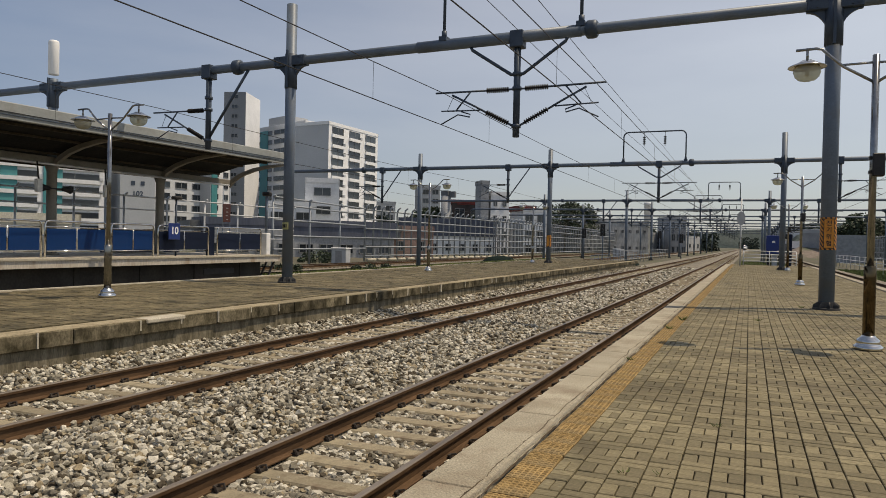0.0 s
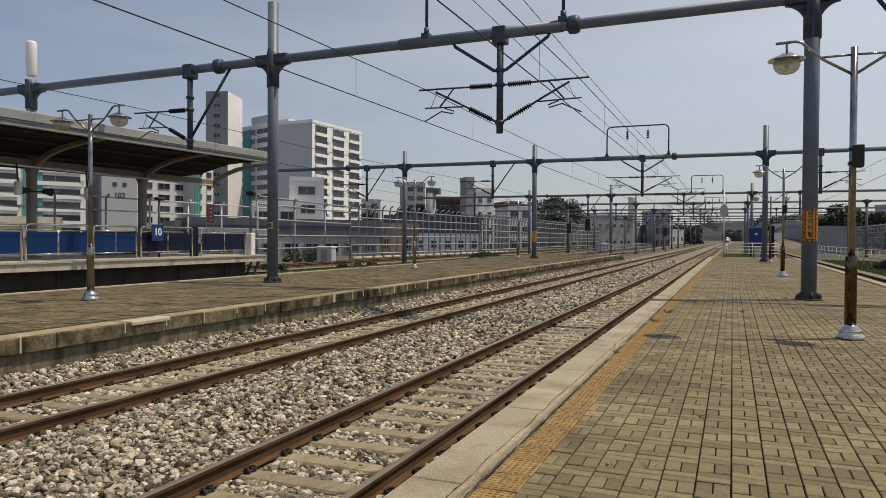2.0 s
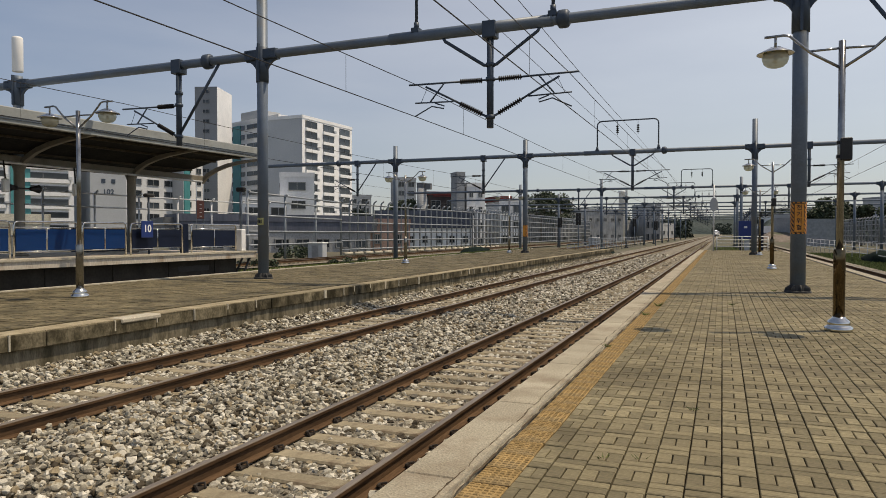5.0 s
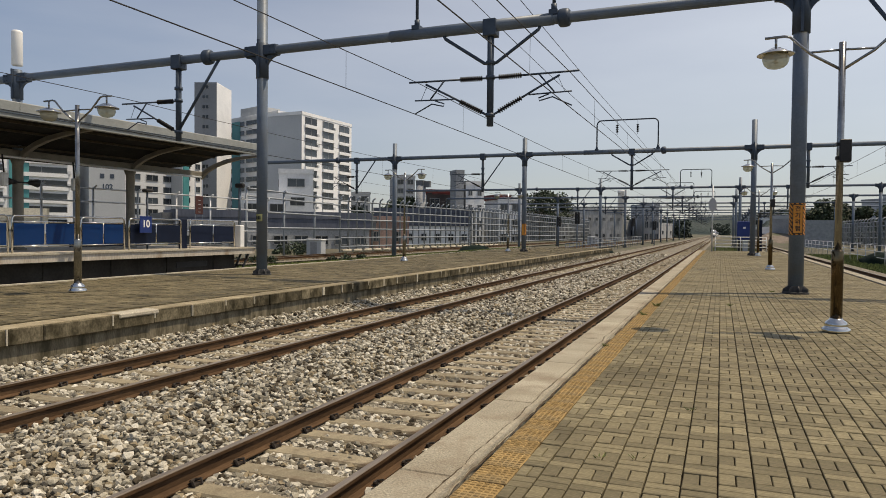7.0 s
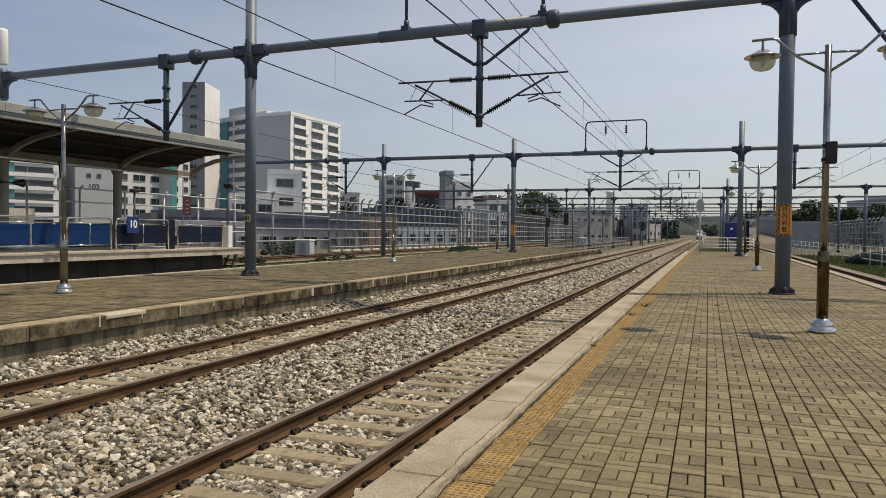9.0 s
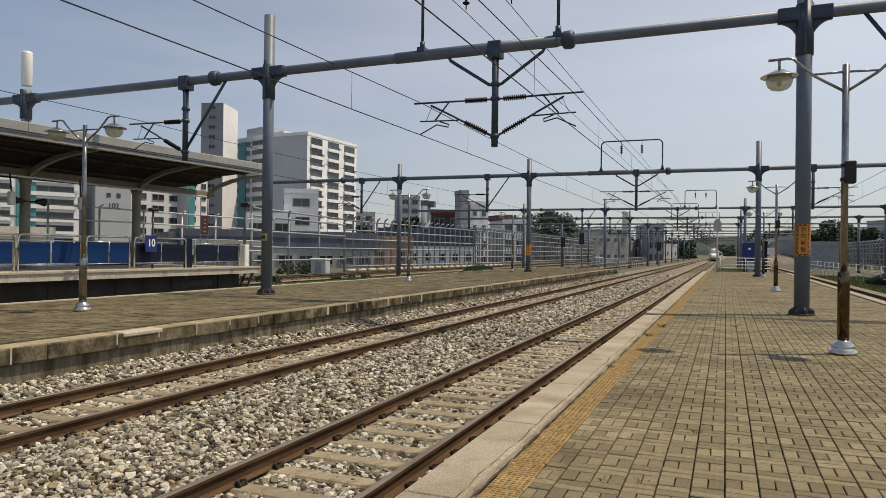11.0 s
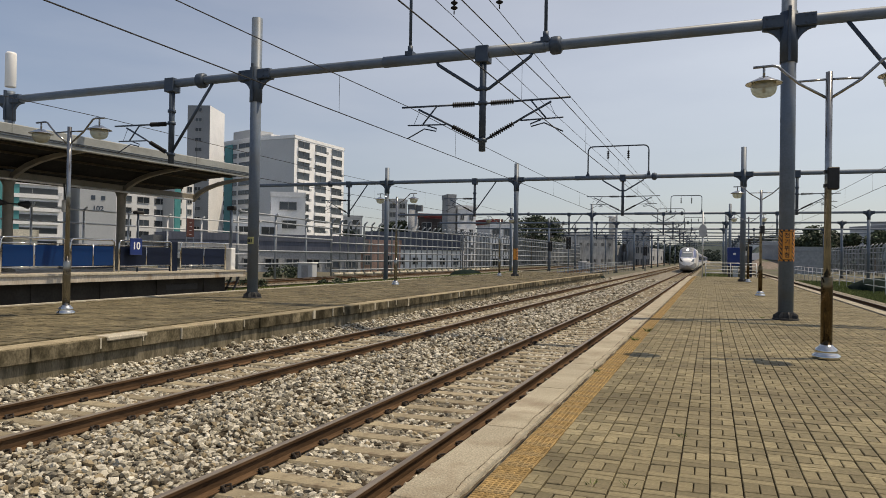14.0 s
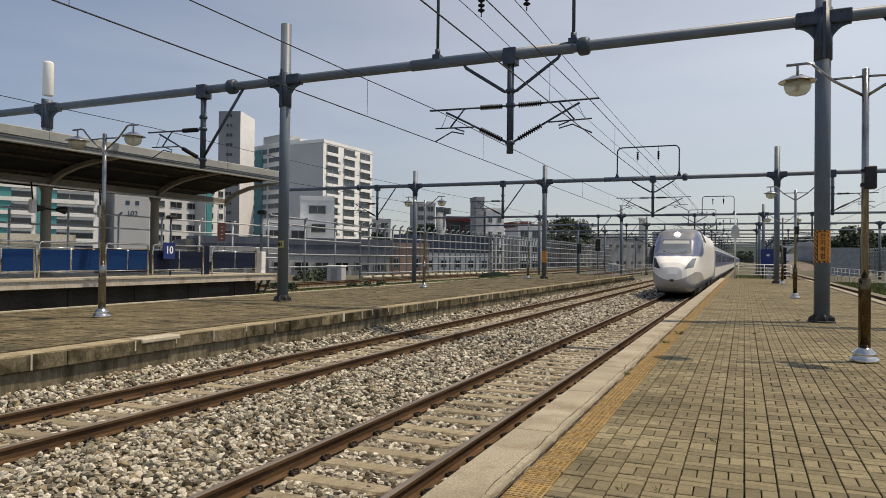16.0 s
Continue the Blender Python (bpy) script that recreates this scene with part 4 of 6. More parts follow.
tag = thing("column_tag", (-14.35, 19.8, 1.88), "small yellowed number plate strapped to a column", "plate")
bm = B()
for k in range(9):
    a, b_ = -0.75 + k * 0.16, -0.75 + (k + 1) * 0.16
    q = [(0.186 * math.sin(t), -0.186 * math.cos(t)) for t in (a, b_)]
    bm.faces.new([bm.verts.new(c) for c in ((*q[0], -0.12), (*q[1], -0.12), (*q[1], 0.12), (*q[0], 0.12))])
bmesh.ops.remove_doubles(bm, verts=bm.verts, dist=0.0005)
bmesh.ops.solidify(bm, geom=bm.faces[:], thickness=-0.005)
plate = part("plate", bm, TAGY, tag)
for k in (-1, 0, 1):
    bm = B()
    box(bm, k * 0.06 - 0.018, k * 0.06 + 0.018, -0.2, -0.19, -0.06, 0.06)
    part("text_bar", bm, BLACK, plate)

# ---- high platform with canopy ----
HX, HZ, HEND = -21.8, 0.58, 29.5
bm = B()
prism(bm, [(HX, 0.27), (HX, HZ), (-29.2, HZ), (-29.2, 0.27)], -6, HEND)
tagged(part("high_platform", bm, SLAB), "raised concrete platform slab with rust-streaked edge", "platform", kind="structure")
bm = B()
box(bm, HX + 0.005, HX + 0.05, -6, HEND, HZ - 0.05, HZ + 0.02)
box(bm, HX - 0.5, HX - 0.05, -6, HEND, HZ + 0.003, HZ + 0.02)
tagged(part("platform_edge_trim", bm, MORTAR), "pale edge strip of the raised platform", "trim", kind="structure")
# recessed wall; the shade under the slab is painted by its dark concrete
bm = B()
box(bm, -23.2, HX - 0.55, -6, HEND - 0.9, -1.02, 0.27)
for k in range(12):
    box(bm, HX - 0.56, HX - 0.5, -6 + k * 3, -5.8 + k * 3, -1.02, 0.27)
tagged(part("high_platform_wall", bm, DARKW), "concrete wall under the raised platform, shade put into its colour", "wall", kind="structure")
bm = B()
box(bm, HX - 0.552, HX - 0.53, 24.6, 26.6, -0.25, 0.0)
tagged(part("wall_vent", bm, BLACK), "dark vent opening in the platform wall", "vent", kind="structure")

brace = thing("platform_brace", (0, 0, 0), "dark steel diagonal bracing under the raised platform end", "bracing")
for k in range(4):
    bm = B()
    z = -0.85 + k * 0.27
    y = HEND - 0.85 + 0.85 * (z + 0.95) / 1.22
    box(bm, -23.5, HX - 0.35, y - 0.1, y + 0.12, z, z + 0.035)
    part("tread", bm, BASEP, brace)
for x in (-23.5, -22.6, HX - 0.35):
    bm = B()
    tube(bm, [(x, HEND - 0.9, -1.0), (x, HEND - 0.05, 0.27)], 0.055, 6)
    part("stringer", bm, BASEP, brace)
# dark box added to stand in for the dark gap between two bays
bm = B()
box(bm, HX - 0.62, HX - 0.48, 24.8, 25.22, HZ, 1.92, 0.02)
tagged(part("control_cabinet", bm, NAVY), "slim dark box filling the dark gap between the railing bays", "cabinet")

rails_at = [(9.0, 13.4), (14.2, 16.6), (16.75, 19.25), (19.5, 21.55), (21.8, 24.72), (25.3, 28.4)]
for k, (a, b) in enumerate(rails_at):
    rl = thing("platform_railing", (HX - 0.4, 0, 0), "stainless pipe railing with blue tinted glass panels", "railing", "platform railings")
    bm = B()
    c = 0.12
    tube(bm, [(0, a, HZ), (0, a, 1.88 - c), (0, a + c * 0.3, 1.88 - c * 0.3), (0, a + c, 1.88), (0, b - c, 1.88), (0, b - c * 0.3, 1.88 - c * 0.3), (0, b, 1.88 - c), (0, b, HZ)], 0.035, 8)
    part("top_rail", bm, CHROME, rl)
    for z in (1.68, 0.84):
        bm = B()
        tube(bm, [(0, a, z), (0, b, z)], 0.022, 6)
        part("rail", bm, CHROME, rl)
    m = (a + b) / 2
    bm = B()
    tube(bm, [(0, m, 0.84), (0, m, 1.68)], 0.018, 6)
    part("baluster", bm, CHROME, rl)
    # last two bays opaque navy: dark background behind the glass put into the colour
    for y0, y1 in ((a + 0.06, m - 0.04), (m + 0.04, b - 0.06)):
        bm = B()
        box(bm, -0.008, 0.008, y0, y1, 0.88, 1.62)
        part("panel", bm, BLUEGLASS if k < 4 else NAVY, rl, "blue tinted panel")

# opposite side of the raised platform: pale panels seen through the railing
bm = B()
box(bm, -28.3, -28.2, 8, 16.5, HZ, 1.1)
box(bm, -28.3, -28.2, 24.2, 29.2, HZ, 1.7)
tagged(part("parapet_panel", bm, NAVY), "dark blue parapet panels at the back of the raised platform", "parapet", kind="structure")

can = thing("platform_canopy", (0, 0, 0), "grey curved platform canopy on beige steel columns", "canopy")
CEND = 29.5
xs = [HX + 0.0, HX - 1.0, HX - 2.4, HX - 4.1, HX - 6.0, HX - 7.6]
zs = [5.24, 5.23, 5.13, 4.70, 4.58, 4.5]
bm = B()
prism(bm, [(HX + 0.1, 5.17), (HX + 0.1, 5.68), (HX + 0.02, 5.72), (HX - 8.2, 5.72), (HX - 8.2, 5.6), (HX - 0.15, 5.6), (HX - 0.15, 5.17)], -8, CEND)
part("roof", bm, FASCIA, can, "pale grey roof edge and roof sheet")
for z in (5.29, 5.37):
    bm = B()
    box(bm, HX + 0.1, HX + 0.13, -8, CEND + 0.02, z, z + 0.02)
    part("gutter_line", bm, GREYD, can)
# soffit sheet, its underside shade carried by the dark material
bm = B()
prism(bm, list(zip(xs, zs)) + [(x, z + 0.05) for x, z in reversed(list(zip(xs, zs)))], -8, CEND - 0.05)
part("soffit", bm, SOFFIT, can, "ribbed soffit, shade under the roof put into its dark colour")
for k in range(5):
    f = 0.12 + k * 0.2
    x, z = HX - 7.6 * f, float(np.interp(7.6 * f, [0, 1.0, 2.4, 4.1, 6.0, 7.6], zs))
    bm = B()
    box(bm, x - 0.05, x + 0.05, -8, CEND - 0.1, z - 0.09, z - 0.01)
    part("purlin", bm, PURLIN, can)
bm = B()
box(bm, -26.1, -25.72, -8, 30.4, 4.2, 4.52, 0.03)
part("main_beam", bm, BEIGE, can, "beige longitudinal beam")
bm = B()
tube(bm, [(-25.6, -8, 4.2), (-25.6, 30.0, 4.2)], 0.05, 8)
part("conduit", bm, ALU, can)
for y in (2.6, 8.4, 14.1, 19.8, 25.5, 30.3):
    bm = B()
    pts = [(-25.8, 4.34), (-25.45, 4.60), (-24.9, 4.85), (-24.2, 5.05), (-23.4, 5.17), (-22.5, 5.22), (HX - 0.1, 5.22)]
    prism(bm, pts + [(x, z - (0.3, 0.22, 0.2, 0.19, 0.16, 0.1, 0.05)[i]) for i, (x, z) in reversed(list(enumerate(pts)))], y - 0.09, y + 0.09)
    part("rib", bm, BEIGE, can, "curved beige canopy rib")
    if y < 29:
        bm = B()
        tube(bm, [(-25.9, y, HZ), (-25.9, y, 0.66), (-25.9, y, 0.67), (-25.9, y, 3.95), (-25.9, y, 4.25)], 0.2, 20, True, [0.3, 0.3, 0.195, 0.195, 0.3])
        part("canopy_column", bm, BEIGE, can, "round beige canopy column")
for ob in can.children:
    if ob.name.split(".")[0] in ("roof", "gutter_line", "soffit", "purlin", "rib"):
        for v in ob.data.vertices:
            v.co.z += 0.011 * (v.co.y - 24)
for y in (14.1, 19.8):
    hs = thing("horn_speaker", (-25.9, y, 3.25), "pair of black horn speakers on a canopy column", "speaker", "canopy speakers")
    bm = B()
    tube(bm, [(0.18, -0.5, 0), (0.22, 0.5, 0)], 0.03, 6)
    part("bracket", bm, BLACK, hs)
    for k in (-1, 1):
        bm = B()
        tube(bm, [(0.25, k * 0.28, 0), (0.25, k * 0.42, 0), (0.25, k * 0.5, 0), (0.25, k * 0.66, 0)], 0.1, 12, True, [0.07, 0.1, 0.12, 0.17])
        part("horn", bm, BLACK, hs)
for y in (18.85, 22.0):
    sp = thing("loudspeaker", (-25.4, y, 3.3), "white loudspeaker under the canopy", "speaker")
    bm = B()
    box(bm, -0.1, 0.1, -0.13, 0.13, -0.26, 0.26, 0.04)
    part("cabinet", bm, WHITE, sp)
    bm = B()
    tube(bm, [(0, 0, 0.25), (-0.1, 0, 0.95)], 0.03, 6)
    part("mount", bm, BLACK, sp)
cc = thing("camera_mast", (-22.5, 29.2, HZ), "grey mast with small dark security fixtures", "mast")
bm = B()
tube(bm, [(0, 0, 1.1), (0, 0, 3.2)], 0.07, 10)
part("pole", bm, GREY, cc)
bm = B()
box(bm, -0.17, 0.17, -0.17, 0.17, 0, 1.1, 0.03)
part("plinth", bm, WHITE, cc)
bm = B()
box(bm, -0.25, 0.28, -0.1, 0.1, 2.98, 3.2, 0.05)
part("fixture", bm, BLACK, cc)
ps = thing("platform_number_sign", (-22.0, 22.47, 0), "small square blue platform number sign on the railing", "sign")
bm = B()
box(bm, -0.02, 0.02, -0.32, 0.32, 1.3, 1.98, 0.01)
pl = part("plate", bm, SIGNB, ps)
lettering("10", 0.42, SIGNW, pl, pose(0.024, 0.0, 1.66, 90, 0, 90), "digits")
bm = B()
tube(bm, [(-0.4, 0.5, HZ), (-0.4, 0.5, 3.05)], 0.04, 8)
part("post", bm, GREYD, ps)
bm = B()
box(bm, -0.55, -0.25, 0.3, 0.75, 3.0, 3.14, 0.05)
part("lamp_head", bm, BLACK, ps)
rs = thing("notice_board", (-27.8, 32.4, 0), "dark red notice board on a steel frame", "sign")
bm = B()
box(bm, -0.04, 0.04, -0.32, 0.32, 2.3, 3.35, 0.02)
bd = part("board", bm, NOTICE, rs)
for k in range(4):
    bm = B()
    box(bm, 0.041, 0.05, -0.09, 0.09, 2.42 + k * 0.22, 2.46 + k * 0.22)
    part("text_bar", bm, SLATE, bd)
for y in (-0.3, 0.3):
    bm = B()
    tube(bm, [(0, y, -1), (0, y, 4.6)], 0.03, 8)
    part("leg", bm, GREY, rs)


# ---- fences ----
def bar_fence(points, base, heights, spacing, label, curved=False, post=0.06, mids=0, steel=None):
    """A steel fence: posts along a line of points, level bars at the given heights."""
    fe = thing("steel_fence", (0, 0, 0), label, "fence", "railway fences")
    top = max(heights)
    steel = steel or (FENCE if curved else ALU)
    for (xa, ya), (xb, yb) in zip(points, points[1:]):
        L = math.hypot(xb - xa, yb - ya)
        n = max(1, round(L / spacing))
        nx, ny = (yb - ya) / L, -(xb - xa) / L
        for k in range(n + 1):
            x, y = xa + (xb - xa) * k / n, ya + (yb - ya) * k / n
            bm = B()
            if curved:
                tube(bm, [(x, y, base), (x, y, top - 0.1), (x + nx * 0.12, y + ny * 0.12, top + 0.3), (x + nx * 0.45, y + ny * 0.45, top + 0.55)], post, 6)
            else:
                tube(bm, [(x, y, base), (x, y, top + 0.06)], post, 6)
                tube(bm, [(x, y, top), (x + nx * 0.22, y + ny * 0.22, top + 0.14)], post, 6)
            part("post", bm, steel, fe)
        for h in heights:
            bm = B()
            tube(bm, [(xa + nx * 0.07, ya + ny * 0.07, h), (xb + nx * 0.07, yb + ny * 0.07, h)], post * 0.8, 6)
            part("rail", bm, steel, fe)
        if mids:
            bm = B()
            m = n * mids
            for k in range(m + 1):
                if k % mids:
                    x, y = xa + (xb - xa) * k / m, ya + (yb - ya) * k / m
                    tube(bm, [(x, y, base), (x, y, top)], post * 0.5, 4)
            tagged(part("upright_bar", bm, FENCE, fe, "thin upright bars"), kind="stuff")
    return fe


bar_fence([(-28.6, 6), (-28.6, 40)], HZ - 0.5, (1.35, 1.97, 2.75, 3.4), 2.75, "galvanised bar fence behind the raised platform", post=0.05)
bar_fence([(-34.8, 46), (-37.6, 65.5)], -0.9, (0.5, 1.6, 2.9, 4.1, 4.7), 6.2, "grey steel bar fence beside the outer track", post=0.1, steel=FENCE)
bar_fence([(-37.6, 65.5), (-34.6, 112)], -0.6, (-0.3, 0.65, 1.6, 2.6, 3.6, 4.6), 1.65, "tall steel fence with curved post tops beside the tracks", True, post=0.105)
bar_fence([(-34.9, 100), (-36.5, 210)], -0.6, (-0.3, 0.65, 1.6, 2.6, 3.6, 4.6), 1.8, "tall steel fence with curved post tops further along the tracks", True, post=0.11)
bar_fence([(-36.5, 210), (-30.5, 330)], -0.6, (-0.2, 2.2, 4.6), 4.0, "tall steel fence far along the tracks", True, post=0.1)
bar_fence([(19.8, 66), (19.4, 146)], -0.3, (0.3, 1.1, 1.9, 2.7, 3.3), 2.4, "steel mesh fence with bent tops beyond the side tracks", True, post=0.07, mids=3)
bm = B()
for k in range(22):
    f = k / 22
    tube(bm, [(-37.3 + 3 * f, 65.5 + 46.5 * f, -0.75), (-37.3 + 3 * (f + 0.036), 65.5 + 46.5 * (f + 0.036), -0.72)], 0.17, 8)
tagged(part("fence_kerb", bm, MORTAR), "pale scalloped concrete kerb under the fence", "kerb", kind="structure")


def pipe_railing(points, base, h, spacing, label, material, bars=3):
    fe = thing("pipe_railing", (0, 0, 0), label, "railing", "pipe railings")
    for (xa, ya), (xb, yb) in zip(points, points[1:]):
        L = math.hypot(xb - xa, yb - ya)
        n = max(1, round(L / spacing))
        for k in range(n + 1):
            x, y = xa + (xb - xa) * k / n, ya + (yb - ya) * k / n
            bm = B()
            tube(bm, [(x, y, base), (x, y, base + h)], 0.035, 6)
            part("post", bm, material, fe)
        for k in range(bars):
            z = base + h * (1 - k / bars * 0.95)
            bm = B()
            tube(bm, [(xa, ya, z), (xb, yb, z)], 0.035, 6)
            part("rail", bm, material, fe)


pipe_railing([(-13.9, 84.5), (-15.0, 152)], -0.95, 1.7, 3.2, "low grey pipe railing past the platform end", FENCE, 3)
pipe_railing([(-14.5, 70.5), (-17.0, 125)], -0.85, 1.2, 2.5, "low grey pipe railing between the tracks", GREY, 3)
pipe_railing([(-0.45, 65.4), (3.6, 65.4)], 0.0, 1.2, 1.75, "white pipe railing closing the platform end", WHITE, 4)
pipe_railing([(-0.45, 65.4), (-0.45, 69.5)], 0.0, 1.2, 2.0, "white pipe railing along the platform end", WHITE, 4)
pipe_railing([(12.0, 52), (12.0, 120)], -0.95, 1.6, 4.0, "low grey pipe railing between side tracks", ALU, 3)

# ---- platform end ----
bo = thing("equipment_booth", (2.7, 79.0, -0.1), "small deep-blue equipment booth behind the platform-end railing", "booth")
bm = B()
box(bm, -1.15, 0.2, -0.9, 0.9, 1.0, 2.85, 0.03)
part("upper_body", bm, SIGNB, bo, "deep blue upper body")
bm = B()
box(bm, -0.62, -0.34, -0.915, -0.9, 2.1, 2.3)
part("emblem", bm, SIGNW, bo, "small pale emblem")
for x in (-1.05, 0.0):
    bm = B()
    box(bm, x, x + 0.35, -0.8, 0.8, -0.9, 1.05)
    part("leg", bm, BLACK, bo)
bm = B()
box(bm, -0.6, -0.1, -0.7, 0.7, -0.9, 0.85)
part("lower_cabinet", bm, APTG, bo, "grey lower cabinet")
bm = B()
box(bm, 0.75, 1.2, -0.6, 0.6, -0.9, 3.0)
part("side_panel", bm, NAVY, bo)
sp = thing("signal_post", (-0.67, 62.4, 0), "slim grey post carrying an oval sign seen from behind", "sign post")
bm = B()
tube(bm, [(0, 0, 0), (0, 0, 5.45)], 0.06, 10)
part("post", bm, ALU, sp)
bm = B()
lathe(bm, [(0.42, -0.02), (0.42, 0.02)], 24)
for v in bm.verts:
    x, y, z = v.co
    v.co = (x * 0.75, z - 0.1, 3.85 + y * 1.35)
part("sign_plate", bm, APTG, sp, "grey back of an oval sign plate")


def mound(x, y, rx, ry, h, base, label):
    ob = thing("covered_mound", (x, y, base), label, "mound", "covered mounds")
    bm = B()
    bmesh.ops.create_uvsphere(bm, u_segments=28, v_segments=14, radius=1)
    bmesh.ops.delete(bm, geom=[v for v in bm.verts if v.co.z < -0.05], context="VERTS")
    for v in bm.verts:
        n = 1 + 0.12 * noise.noise(v.co * 3)
        v.co = (v.co.x * rx * n, v.co.y * ry * n, max(0, v.co.z) * h * n)
    for f in bm.faces:
        f.smooth = True
    part("cover", bm, TARP, ob)


mound(-24.4, 71.5, 1.7, 3.5, 0.95, -0.95, "mound under a dark green tarpaulin beside the track")
mound(-11.6, 76, 1.2, 3.0, 0.8, -1.0, "low dark covered mound past the platform end")
mound(14.2, 69, 3.0, 4.0, 1.1, -0.9, "mound under a dark green tarpaulin by the side tracks")

cab = thing("trackside_cabinet", (-33.2, 53.7, -1.0), "pale grey trackside equipment cabinet", "cabinet")
bm = B()
box(bm, -0.75, 0.75, -0.4, 0.4, 0, 1.55, 0.04)
part("body", bm, APTG, cab)
bm = B()
box(bm, -0.8, 0.8, -0.45, 0.45, 1.55, 1.68, 0.03)
part("lid", bm, WHITE, cab)
bm = B()
box(bm, -0.34, 0.34, -0.412, -0.4, 0.2, 1.4)
part("door", bm, FRAME, cab)
for x, y in ((-21.5, 131.0), (-24.8, 146.0)):
    copy_thing(cab, pose(x, y, -1.0, 0, 0, 4))


# ---- signals ----
def signal(x, y, h):
    s = thing("railway_signal", (x, y, -1.0), "black railway light signal on a grey post", "signal", "railway signals")
    bm = B()
    tube(bm, [(0, 0, 0), (0, 0, h)], 0.09, 8)
    part("post", bm, GREY, s)
    bm = B()
    box(bm, -0.35, 0.35, -0.08, 0.08, h - 1.6, h + 0.1, 0.06)
    part("head", bm, BLACK, s)
    for k in range(3):
        bm = B()
        tube(bm, [(0, -0.3, h - 0.25 - k * 0.5), (0, -0.05, h - 0.25 - k * 0.5)], 0.15, 10)
        part("hood", bm, BLACK, s)


for x, y, h in ((-18.6, 98, 5.2), (-16.9, 150, 5.4), (-11.4, 135, 4.6), (-25.5, 118, 5.0)):
    signal(x, y, h)


# ---- buildings ----
def building(L, R, deep, z0, z1, floors, bays, wall, label, side=None, style="window", name="apartment_building", win=(0.62, 0.55), accent=None, side_bays=0, roof_box=None, parapet=True):
    """A block whose front runs from L to R and whose body goes back from it. Windows are recessed panes in frames."""
    L, R = Vector((*L, 0)), Vector((*R, 0))
    u = (R - L).normalized()
    back = Vector((-u.y, u.x, 0))
    if back.dot(L) < 0:
        back = -back
    W, H = (R - L).length, z1 - z0
    b = thing(name, (0, 0, 0), label, "building", "distant buildings")
    bm = B()
    cs = [L, R, R + back * deep, L + back * deep]
    lo = [bm.verts.new((c.x, c.y, z0)) for c in cs]
    hi = [bm.verts.new((c.x, c.y, z1)) for c in cs]
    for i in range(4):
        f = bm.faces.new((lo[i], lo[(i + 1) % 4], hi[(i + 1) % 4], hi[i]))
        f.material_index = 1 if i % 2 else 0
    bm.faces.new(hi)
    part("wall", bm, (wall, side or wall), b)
    bm = B()
    for p, q in ((L, R), (L + back * deep, R + back * deep), (L, L + back * deep), (R, R + back * deep)):
        d = (q - p).normalized()
        n = Vector((-d.y, d.x, 0)) * 0.1
        vs = [(p - d * 0.1 - n), (q + d * 0.1 - n), (q + d * 0.1 + n), (p - d * 0.1 + n)]
        A = [bm.verts.new((v.x, v.y, z1)) for v in vs]
        T = [bm.verts.new((v.x, v.y, z1 + 0.9)) for v in vs]
        for i in range(4):
            bm.faces.new((A[i], A[(i + 1) % 4], T[(i + 1) % 4], T[i]))
        bm.faces.new(T)
    if parapet:
        part("parapet", bm, wall, b)
    else:
        bm.free()
    if roof_box:
        f0, f1, h = roof_box
        p, q = L + u * W * f0 + back * 2, L + u * W * f1 + back * 2
        bm = B()
        vs = [p, q, q + back * (deep * 0.5), p + back * (deep * 0.5)]
        A = [bm.verts.new((v.x, v.y, z1)) for v in vs]
        T = [bm.verts.new((v.x, v.y, z1 + h)) for v in vs]
        for i in range(4):
            bm.faces.new((A[i], A[(i + 1) % 4], T[(i + 1) % 4], T[i]))
        bm.faces.new(T)
        part("roof_house", bm, side or wall, b)

    def grid(o, d, out, width, nb, share):
        fh, bw = H / floors, width / nb
        ww, wh = bw * share[0], fh * share[1]
        rot = Matrix.Rotation(math.atan2(d.y, d.x), 4, "Z")
        bm = B()
        t = 0.1
        for a0, a1, c0, c1 in ((-ww / 2, ww / 2, -wh / 2, -wh / 2 + t), (-ww / 2, ww / 2, wh / 2 - t, wh / 2), (-ww / 2, -ww / 2 + t, -wh / 2, wh / 2), (ww / 2 - t, ww / 2, -wh / 2, wh / 2), (-t / 2, t / 2, -wh / 2, wh / 2)):
            box(bm, a0, a1, -0.12, 0.12, c0, c1)
        fr = mesh_of(bm, "window", FRAME)
        bm = B()
        box(bm, -ww / 2, ww / 2, -0.05, 0.05, -wh / 2, wh / 2)
        gl = mesh_of(bm, "pane", PANE)
        bm = B()
        box(bm, -ww / 2 - 0.15, ww / 2 + 0.15, -0.45, 0.1, -wh / 2 - fh * 0.3, -wh / 2 - 0.02)
        sill = mesh_of(bm, "balcony", wall)
        ac = mesh_of(box_bm(0.8, 0.4, 0.7), "air_conditioner", ALU)
        for fl in range(floors):
            for k in range(nb):
                p = o + d * (bw * (k + 0.5)) + out * 0.06
                at = Matrix.Translation((p.x, p.y, z0 + fh * (fl + 0.52))) @ rot
                w = shared("window", fr, b, at)
                shared("pane", gl, w, Matrix.Identity(4))
                if style == "balcony":
                    shared("balcony", sill, w, Matrix.Identity(4))
                    if random.random() < 0.45:
                        shared("air_conditioner", ac, w, Matrix.Translation((ww / 2 + 0.35, -0.3, -wh * 0.3)))
    if win[0] > 0.06:
        grid(L, u, -back, W, bays, win)
    if side_bays:
        grid(L, back, -u, deep, side_bays, (0.3, 0.4))
        grid(R, back, u, deep, side_bays, (0.3, 0.4))
